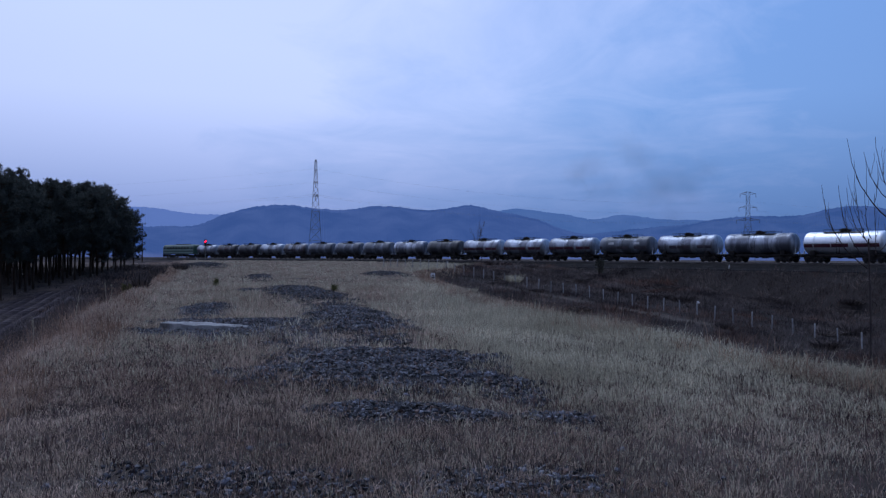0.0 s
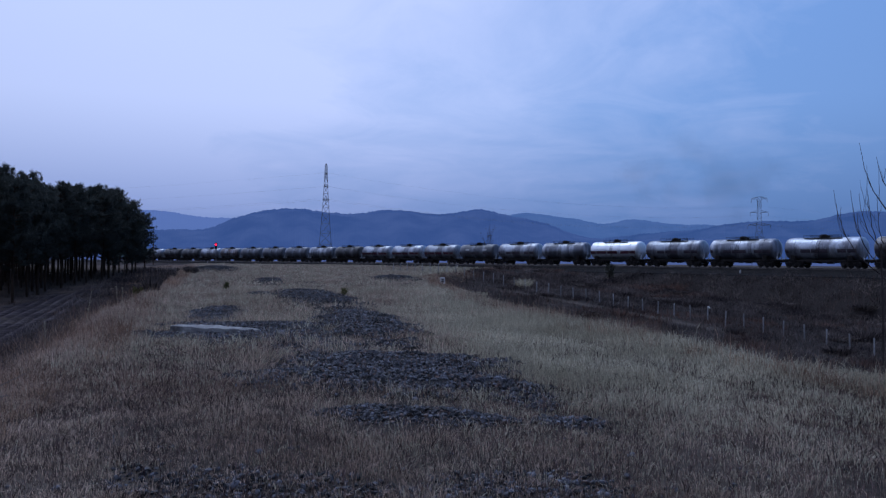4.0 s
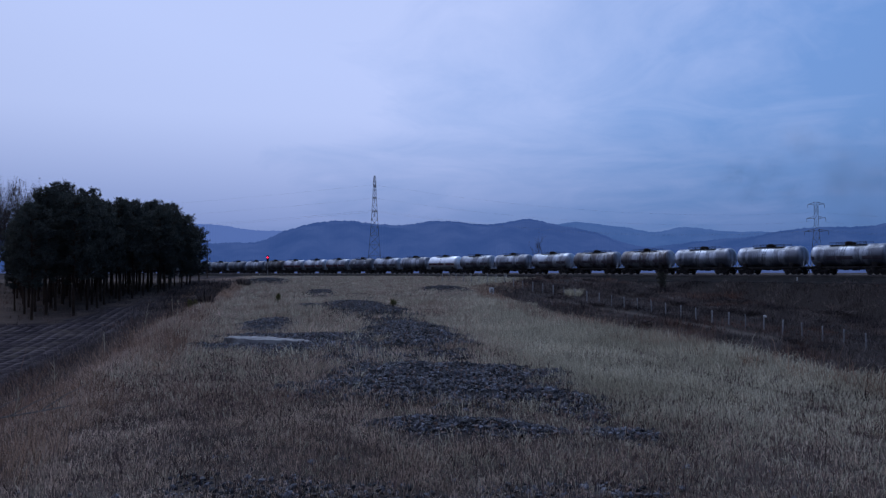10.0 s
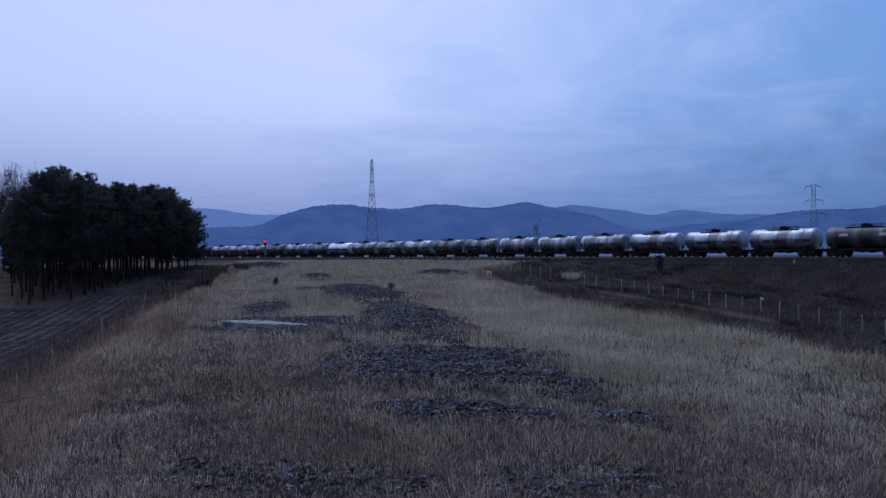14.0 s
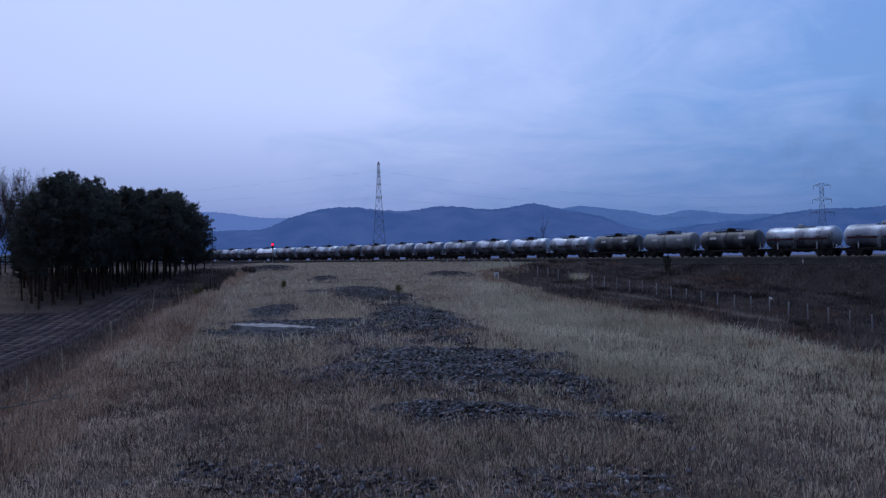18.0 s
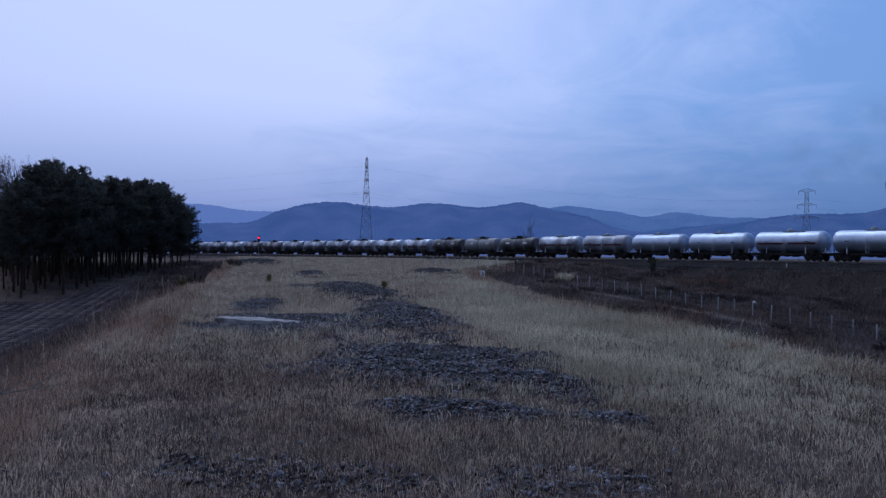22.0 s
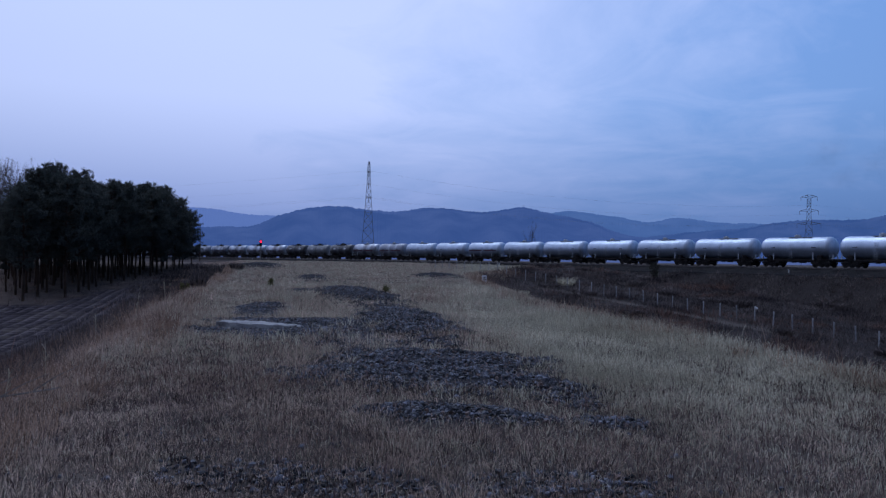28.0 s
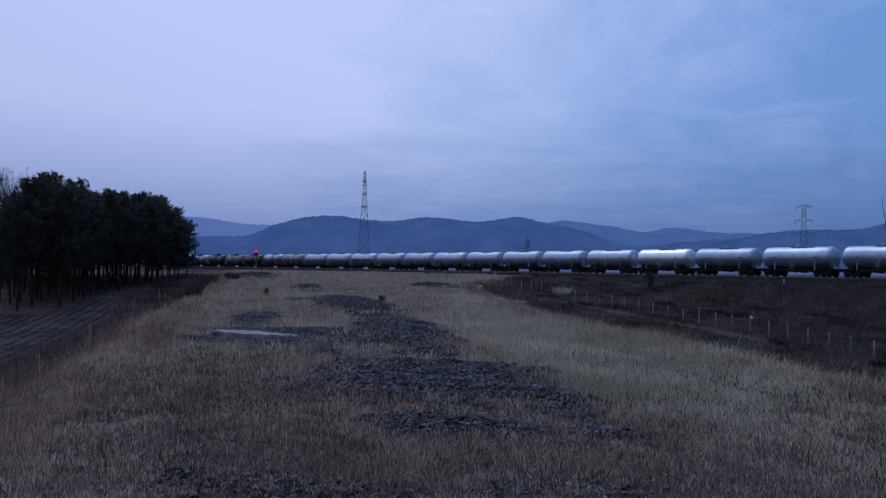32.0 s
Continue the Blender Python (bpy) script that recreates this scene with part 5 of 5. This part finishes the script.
def build_grass():
    r = np.random.RandomState(21)
    pale_tufts, brown_tufts = [], []
    for x0, x1, y0, y1, dens, each in ((-9, 9, -8, 3.5, 40, 8), (-8, 8, 3.5, 12, 330, 9), (-13, 12, 12, 24, 150, 9), (-20, 16, 24, 48, 50, 9), (-36, 20, 48, 120, 8, 8), (-50, 20, 120, 200, 3, 7)):
        x, y = scatter(r, x0, x1, y0, y1, dens)
        left, right = edges(y)
        cover, _ = stone_cover(x, y)
        thick = 0.68 + 0.30 * waves(x, y, 3.1, 31) + 0.42 * waves(x, y, 0.8, 32) + 0.34 * waves(x, y, 0.33, 47) - 0.10 * smooth01(10, 7, y) - 0.16 * smooth01(7.5, 5, y) - 0.34 * smooth01(1.0, 3.0, x) * smooth01(11, 6.5, y) - 0.10 * smooth01(-1.5, -4.5, x) * smooth01(17, 9, y) - 0.15 * smooth01(0.3, -4.0, x - left)
        keep = (x > left - 0.8 - 6.8 * r.uniform(0, 1, len(x)) ** 1.5) & (x < right + 0.5 + 1.2 * r.uniform(0, 1, len(x))) & (r.uniform(0, 1, len(x)) > cover * 1.0) & (r.uniform(0, 1, len(x)) < thick + 0.2)
        pale = smooth01(-1.0, 2.6, x - 0.02 * y + 1.3 * waves(x, y, 7, 33)) * (0.16 + 0.60 * smooth01(5, 12, y)) + 0.07 + 0.15 * smooth01(9, 14, y) + 0.30 * smooth01(0.0, 0.7, waves(x, y, 4.3, 37)) * smooth01(7, 14, y)
        pale = pale * smooth01(-0.6, 2.4, x - left + 0.8 * waves(x, y, 2.5, 48))
        pale = pale * (1 - 0.75 * smooth01(2.4, 0.2, right - x + 0.8 * waves(x, y, 4, 40)) * smooth01(18, 30, y))
        is_pale = r.uniform(0, 1, len(x)) < pale
        for pick, store in ((keep & is_pale, pale_tufts), (keep & ~is_pale, brown_tufts)):
            store.append((np.repeat(x[pick], each), np.repeat(y[pick], each)))
    slab_gap = lambda x, y: (np.abs(x + 4.17) < 1.2) & (y > 17.2) & (y < 18.9)
    for nm, tufts, mat, seed, tall, label in (("pale_dry_grass", pale_tufts, M_STRAW, 51, 0.15, "pale straw-coloured dry grass"), ("brown_dry_grass", brown_tufts, M_BROWN, 52, 0.11, "short brownish dead grass")):
        x, y = (np.concatenate([t[k] for t in tufts]) for k in (0, 1))
        free = ~slab_gap(x, y)
        x, y = x[free], y[free]
        rr = np.random.RandomState(seed)
        dist = np.hypot(x, y)
        ox, oy = rr.normal(0, 1, (2, len(x))) * (0.045 + 0.0012 * dist)
        high = tall * rr.gamma(6, 1 / 6, len(x)) * (0.82 + 0.38 * waves(x, y, 2.2, 34) + 0.3 * waves(x, y, 0.6, 39)) * (0.74 + 0.26 * smooth01(6, 13, y) + 0.55 * smooth01(11, 24, y))
        wide = np.maximum(0.0040, dist * 0.00050) * rr.uniform(0.6, 1.5, len(x))
        blades(nm, x + ox, y + oy, np.clip(high, 0.05, 0.7), wide, mat, seed + 1, label, way=np.arctan2(oy, ox))
    # low herbs and litter between the tufts
    hx, hy = [], []
    for x0, x1, y0, y1, dens in ((-9, 7, 4, 12, 420), (-15, 9, 12, 22, 170), (-20, 9, 22, 40, 60)):
        x, y = scatter(r, x0, x1, y0, y1, dens)
        left, right = edges(y)
        cover, _ = stone_cover(x, y)
        keep = (x > left - 7.5) & (x < right + 1.0) & (r.uniform(0, 1, len(x)) > cover * 0.9) & ~slab_gap(x, y)
        hx.append(x[keep]); hy.append(y[keep])
    x, y = np.concatenate(hx), np.concatenate(hy)
    rr = np.random.RandomState(58)
    dist = np.hypot(x, y)
    blades("dead_herbs", x, y, 0.075 * rr.gamma(4, 0.25, len(x)) + 0.02, np.maximum(0.007, dist * 0.0009) * rr.uniform(0.6, 1.6, len(x)), M_HERB, 59, "low purplish brown dead herbs and litter", bend=1.3, category="herbs")
    # taller russet grass fringing both edges of the bank
    fx, fy = [], []
    for y0, y1, dens in ((5, 14, 60), (14, 30, 34), (30, 60, 15), (60, 110, 6)):
        for edge, wide in ((0, 7.2), (1, 2.6)):
            n = int((y1 - y0) * wide * dens)
            y = r.uniform(y0, y1, n)
            off = r.uniform(0, 1, n) ** 1.3 * wide - 1.1
            x = edges(y)[edge] + (off if edge else -off)
            keep = r.uniform(0, 1, n) < (0.24 if edge == 0 else 0.24) + 0.55 * waves(x, y, 2.6, 43) + 0.3 * waves(x, y, 0.7, 44)
            fx.append(x[keep]); fy.append(y[keep])
    x, y = np.repeat(np.concatenate(fx), 11), np.repeat(np.concatenate(fy), 11)
    rr = np.random.RandomState(64)
    dist = np.hypot(x, y)
    ox, oy = rr.normal(0, 1, (2, len(x))) * (0.06 + 0.0014 * dist)
    tall = 0.24 + 0.13 * waves(x, y, 3.5, 45) + 0.10 * waves(x, y, 1.1, 46)
    blades("russet_grass", x + ox, y + oy, np.clip(tall * rr.gamma(5, 0.2, len(x)), 0.07, 0.8), np.maximum(0.0045, dist * 0.00048) * rr.uniform(0.6, 1.5, len(x)), M_RUSSET, 65, "taller russet dead grass along the edges of the bank", way=np.arctan2(oy, ox))
    # rough weeds in tufts on the slopes and in the ditch
    wx, wy = [], []
    for x0, x1, y0, y1, dens in ((4, 60, 8, 60, 9), (4, 75, 60, 120, 7), (-8, 40, 110, 220, 1.5)):
        x, y = scatter(r, x0, x1, y0, y1, dens)
        s, p = track_coords(x, y)
        left, right = edges(y)
        bare = 0.6 * np.exp(-((p - 40.6) / 1.0) ** 2) * smooth01(-36, -24, s)
        keep = (p > 8.3) & (x > right + 0.3 - 1.6 * r.uniform(0, 1, len(x)) ** 2 * smooth01(18, 30, y)) & (r.uniform(0, 1, len(x)) < 0.70 + 0.5 * waves(x, y, 6, 35) - bare)
        wx.append(x[keep]); wy.append(y[keep])
    for x0, x1, y0, y1, dens in ((-24, -3, 4, 40, 14), (-40, -10, 40, 120, 6)):
        x, y = scatter(r, x0, x1, y0, y1, dens)
        left, right = edges(y)
        keep = (x < left - 0.8) & (x > left - 8.5) & (r.uniform(0, 1, len(x)) < 0.72 + 0.4 * waves(x, y, 4, 36))
        wx.append(x[keep]); wy.append(y[keep])
    x, y = scatter(r, -66, -29, 58, 118, 2.2)
    keep = (x < -29.5 - 0.075 * (y - 66)) & (r.uniform(0, 1, len(x)) < 0.35 + 0.7 * waves(x, y, 4, 41))
    wx.append(x[keep]); wy.append(y[keep])
    x, y = np.repeat(np.concatenate(wx), 7), np.repeat(np.concatenate(wy), 7)
    rr = np.random.RandomState(61)
    dist = np.hypot(x, y)
    ox, oy = rr.normal(0, 1, (2, len(x))) * (0.07 + 0.0016 * dist)
    tall = 0.36 * (1 + 0.6 * waves(x, y, 5, 38))
    blades("rough_weeds", x + ox, y + oy, np.clip(tall * rr.gamma(4, 0.25, len(x)), 0.08, 1.5), np.maximum(0.005, dist * 0.00050) * rr.uniform(0.6, 1.6, len(x)), M_WEED, 62, "russet and grey dead weeds in the ditch", way=np.arctan2(oy, ox), category="weeds")


build_grass()


def build_litter():
    """A fallen branch in the grass and single tall stalks along the edges of the bank."""
    r = random.Random(23)
    br = tagged(new("fallen_branch"), "grey fallen branch lying in dry grass", "branch")
    x, y = -4.75, 8.6
    br.matrix_basis = pose(x, y, drop(x, y) + 0.10, 0, -2, 24)
    bm = bmesh.new()
    pts = [Vector((-0.9 + 0.3 * k, 0.05 * math.sin(k), 0.03 * k)) for k in range(6)]
    stem(bm, pts, 0.016, 0.006, 6)
    part("stick", bm, M_DEADWOOD, br)
    for k in (1, 2, 3, 4):
        a = pts[k]
        bm = bmesh.new()
        stem(bm, [a, a + Vector((0.25, 0.10 * (-1) ** k, 0.14)), a + Vector((0.5, 0.16 * (-1) ** k, 0.24))], 0.008, 0.002, 4)
        part("twig", bm, M_DEADWOOD, br)
    for x, y, h in ((-8.3, 21.5, 1.05), (-7.6, 17.5, 0.7), (-6.2, 12.5, 0.6), (-9.4, 27.0, 0.8), (-12.0, 35.0, 0.9), (-5.6, 10.2, 0.5), (9.5, 33.0, 1.0), (11.5, 29.0, 1.3), (12.3, 28.4, 1.1), (13.0, 27.5, 1.5), (17.5, 30.5, 2.0), (18.1, 30.0, 1.6)):
        bm = bmesh.new()
        lean = r.uniform(-0.15, 0.15)
        stem(bm, [Vector((0, 0, -0.05)), Vector((lean * 0.4 * h, 0.02, h * 0.5)), Vector((lean * h, 0.03, h))], 0.006, 0.003, 5)
        for k in range(7):
            z = h * r.uniform(0.45, 0.97)
            a = r.uniform(0, 6.28)
            rod(bm, (lean * z, 0.02, z), (lean * z + 0.05 * math.cos(a), 0.02 + 0.05 * math.sin(a), z + 0.07), 0.003, 3, 0.005)
        ob = tagged(part("dry_stalk", bm, M_STRAW), "tall dry weed stalk on the bank", "weed stalk", "dry stalks along the bank")
        ob.matrix_basis = pose(x, y, drop(x, y))
    for x, y, h in ((-9.3, 43.0, 0.75), (-2.45, 34.0, 0.6), (-13.0, 40.5, 0.9), (-15.2, 46.5, 1.1)):
        t = pine(140 + int(y), h * 1.6, 0.1, 0.32)
        t["label"], t["group"], t["category"] = "pine seedling standing in dry grass", "", "seedling"
        t.name = "pine_seedling"
        t.matrix_basis = pose(x, y, drop(x, y)) @ Matrix.Scale(0.34, 4)
        for c in t.children:
            if c.name.startswith("crown"):
                c.data.materials[0] = M_SEEDLING


build_litter()


def tussock(seed, wide, high, mat, n=420):
    """One bush of dry stems spreading from its foot."""
    r = np.random.RandomState(seed)
    a, q = r.uniform(0, 2 * np.pi, n), np.sqrt(r.uniform(0, 1, n))
    foot = np.stack([np.cos(a) * q * wide * 0.28, np.sin(a) * q * wide * 0.28, np.full(n, -0.03)], -1)
    h = high * r.uniform(0.45, 1.05, n)
    tip = foot + np.stack([np.cos(a) * q * wide * 0.30, np.sin(a) * q * wide * 0.30, h], -1) + r.normal(0, 0.07, (n, 3))
    mid = (foot + tip) / 2 + np.stack([np.zeros(n), np.zeros(n), 0.12 * h], -1)
    b = r.uniform(0, 2 * np.pi, n)
    w = np.stack([np.cos(b), np.sin(b), np.zeros(n)], -1) * 0.022
    v = np.stack([foot - w, foot + w, mid + w, mid - w, tip], 1).reshape(-1, 3)
    k = np.arange(n)[:, None] * 5
    t = np.concatenate([k + [0, 1, 2], k + [0, 2, 3], k + [3, 2, 4]], 1).reshape(-1, 3)
    return triangles("dry_bush", v, t, mat)


def build_bushes():
    for k, (x, y, wide, high) in enumerate(((14.9, 97.5, 2.7, 1.15), (6.6, 66.0, 1.0, 0.8), (7.6, 70.0, 1.3, 1.0))):
        ob = tagged(tussock(81 + k, wide, high, M_STRAW), "pale dry bush of grass stems on the slope", "bush")
        ob.matrix_basis = pose(x, y, drop(x, y))
    for k, (x, y, wide, high) in enumerate(((5.3, 58.5, 2.2, 0.75), (6.4, 60.5, 2.6, 0.9), (7.4, 63.0, 2.0, 0.7), (-21.8, 76.0, 1.6, 1.1), (-23.6, 91.0, 1.8, 0.9), (-26.5, 101.0, 1.6, 0.8), (-14.3, 47.0, 1.0, 0.9), (-12.6, 41.0, 0.9, 0.8), (-18.5, 62.0, 1.3, 1.0), (9.2, 38.0, 1.6, 0.9), (10.4, 41.0, 1.4, 0.8))):
        ob = tagged(tussock(91 + k, wide, high, M_WEED), "low dark leafless bush at the edge of the bank", "bush", "dark bushes along the bank")
        ob.matrix_basis = pose(x, y, drop(x, y))
    # russet and grey brush in the ditch and on the slope of the railway bank
    r = random.Random(77)
    brush = [tussock(301 + k, 1.5 + 0.35 * k, 0.7 + 0.12 * k, M_WEED, 420) for k in range(6)]
    used = 0
    while used < 36:
        s, p = r.uniform(-60, 75), r.uniform(10.5, 48)
        x, y = along(s, p)
        left, right = edges(np.array(y))
        if x < right + 2.5 or abs(p - 38) < 1.5 or y < 20:
            continue
        m = pose(x, y, drop(x, y), 0, 0, r.uniform(0, 360)) @ Matrix.Diagonal((r.uniform(0.8, 1.5), r.uniform(0.8, 1.5), r.uniform(0.6, 1.0), 1))
        if used < 6:
            brush[used].matrix_basis = m
            tagged(brush[used], "low russet brush of dead stems in the ditch", "bush", "brush in the ditch")
        else:
            copy_thing(brush[r.randrange(6)], m)
        used += 1
    # a pale bag caught on the fence
    s = -56 + 17 * 2.05
    x, y = along(s, 38.0 + 0.5 * math.sin(s * 0.07))
    bm = bmesh.new()
    bmesh.ops.create_icosphere(bm, subdivisions=2, radius=0.11)
    for v in bm.verts:
        v.co *= 1 + 0.35 * noise.noise(v.co * 9)
        v.co.x *= 1.7
    ob = tagged(part("plastic_bag", bm, M_WHITE_SIGN), "crumpled pale bag caught on a fence post", "bag")
    ob.matrix_basis = pose(x + 0.12, y, drop(x, y) + 1.33, 0, 15, 25)
    tagged(sweep_track("cable_trough", [(8.1, 0.20), (8.1, 0.36), (8.5, 0.36), (8.5, 0.10)], -160, 120, 3, M_TROUGH), "grey concrete cable trough along the track", "cable trough", kind="structure")


build_bushes()


def build_stones():
    t = (1 + 5 ** 0.5) / 2
    ico = np.array([(-1, t, 0), (1, t, 0), (-1, -t, 0), (1, -t, 0), (0, -1, t), (0, 1, t), (0, -1, -t), (0, 1, -t), (t, 0, -1), (t, 0, 1), (-t, 0, -1), (-t, 0, 1)]) / 1.9
    tri = np.array([(0, 11, 5), (0, 5, 1), (0, 1, 7), (0, 7, 10), (0, 10, 11), (1, 5, 9), (5, 11, 4), (11, 10, 2), (10, 7, 6), (7, 1, 8), (3, 9, 4), (3, 4, 2), (3, 2, 6), (3, 6, 8), (3, 8, 9), (4, 9, 5), (2, 4, 11), (6, 2, 10), (8, 6, 7), (9, 8, 1)])
    r = np.random.RandomState(71)
    xs, ys = [], []
    for x0, x1, y0, y1, dens in ((-4, 4, 5, 11, 1400), (-9, 4, 11, 24, 950), (-12, 2, 24, 44, 330), (-18, 3, 44, 90, 30), (-34, -18, 98, 134, 14)):
        x, y = scatter(r, x0, x1, y0, y1, dens)
        cover, _ = stone_cover(x, y)
        left, right = edges(y)
        keep = r.uniform(0, 1, len(x)) < cover * (0.75 + 0.25 * waves(x, y, 0.8, 72)) + 0.004 + 0.03 * smooth01(10, 7, y) * smooth01(0.1, 0.8, waves(x, y, 1.1, 74))
        xs.append(x[keep]); ys.append(y[keep])
    x, y = np.concatenate(xs), np.concatenate(ys)
    octa = np.array([(1, 0, 0), (-1, 0, 0), (0, 1, 0), (0, -1, 0), (0, 0, 1), (0, 0, -1)]) * 1.15
    otri = np.array([(4, 0, 2), (4, 2, 1), (4, 1, 3), (4, 3, 0), (5, 2, 0), (5, 1, 2), (5, 3, 1), (5, 0, 3)])
    gone, places, corners, base = np.hypot(x, y) > 13.5, [], [], 0
    for pick, shape, tris in ((~gone, ico, tri), (gone, octa, otri)):
        px, py = x[pick], y[pick]
        n, k = len(px), len(shape)
        size = 0.0138 * np.exp(np.clip(r.normal(0, 0.36, n), -0.8, 0.6)) * (1 + 0.020 * np.hypot(px, py))
        v = shape[None] * (1 + r.uniform(-0.42, 0.42, (n, k, 1)))
        v = v * (size[:, None] * np.stack([r.uniform(0.8, 1.35, n), r.uniform(0.75, 1.1, n), r.uniform(0.6, 1.0, n)], -1))[:, None, :]
        a, b = r.uniform(0, 6.28, n), r.normal(0, 0.9, n)
        ca, sa, cb, sb = (f[:, None] for f in (np.cos(a), np.sin(a), np.cos(b), np.sin(b)))
        X, Y, Z = v[..., 0], v[..., 1], v[..., 2]
        Y, Z = Y * cb - Z * sb, Y * sb + Z * cb
        X, Y = X * ca - Y * sa, X * sa + Y * ca
        z = ground_z(px, py) + size * r.uniform(-0.1, 0.9, n)
        places.append(np.stack([X + px[:, None], Y + py[:, None], Z + z[:, None]], -1).reshape(-1, 3))
        corners.append((np.arange(n)[:, None, None] * k + tris).reshape(-1, 3) + base)
        base += n * k
    tagged(triangles("crushed_stone", np.concatenate(places), np.concatenate(corners), M_STONE), "scattered heaps of grey crushed stone", "gravel", kind="stuff")


build_stones()


# ---- what moves ----
def travelled(t):
    """Metres that the train has run since the start; it gathers speed."""
    return 9.767 * t + 0.0888 * t * t - 0.001229 * t ** 3


def when(d):
    """The time at which the train has run d metres."""
    t = d / 11.0
    for _ in range(6):
        t -= (travelled(t) - d) / (9.767 + 0.1776 * t - 0.003687 * t * t)
    return t


def motions():
    times = [2 * k for k in range(17)]
    for car, s0 in WAGONS:
        walk(car, [(t, pose(*along(s0 + travelled(t)), RAIL_Z, 0, 0, heading(s0 + travelled(t)))) for t in times])
        # the wheels roll while the wagon runs past the nearest stretch of track
        first, last = (min(max(when(s - s0), 0), 32) if s > s0 else 0 for s in (-22, 50))
        if last - first < 0.5:
            continue
        turns = [(k / FPS, math.degrees(travelled(k / FPS) / WHEEL) % 360) for k in range(math.ceil(first * FPS), int(last * FPS) + 1)]
        turns = [(0, turns[0][1])] * (turns[0][0] > 0) + turns + [(32, turns[-1][1])] * (turns[-1][0] < 32)
        for truck in car.children:
            for axle in truck.children:
                x, y, z = axle.location
                walk(axle, [(t, pose(x, y, z, 0, a, 0)) for t, a in turns])
    # the smoke drifts off, fast at first and then slower
    for patch, az, el, da, de in SMOKE:
        walk(patch, [(t, smoke_place(az + da * 22 * (1 - math.exp(-t / 22)), el + de * 22 * (1 - math.exp(-t / 22)))) for t in times])
    s0 = 184.2 + 10.55
    walk(LOCO, [(t, pose(*along(s0 + travelled(t)), RAIL_Z, 0, 0, heading(s0 + travelled(t)))) for t in times])


motions()
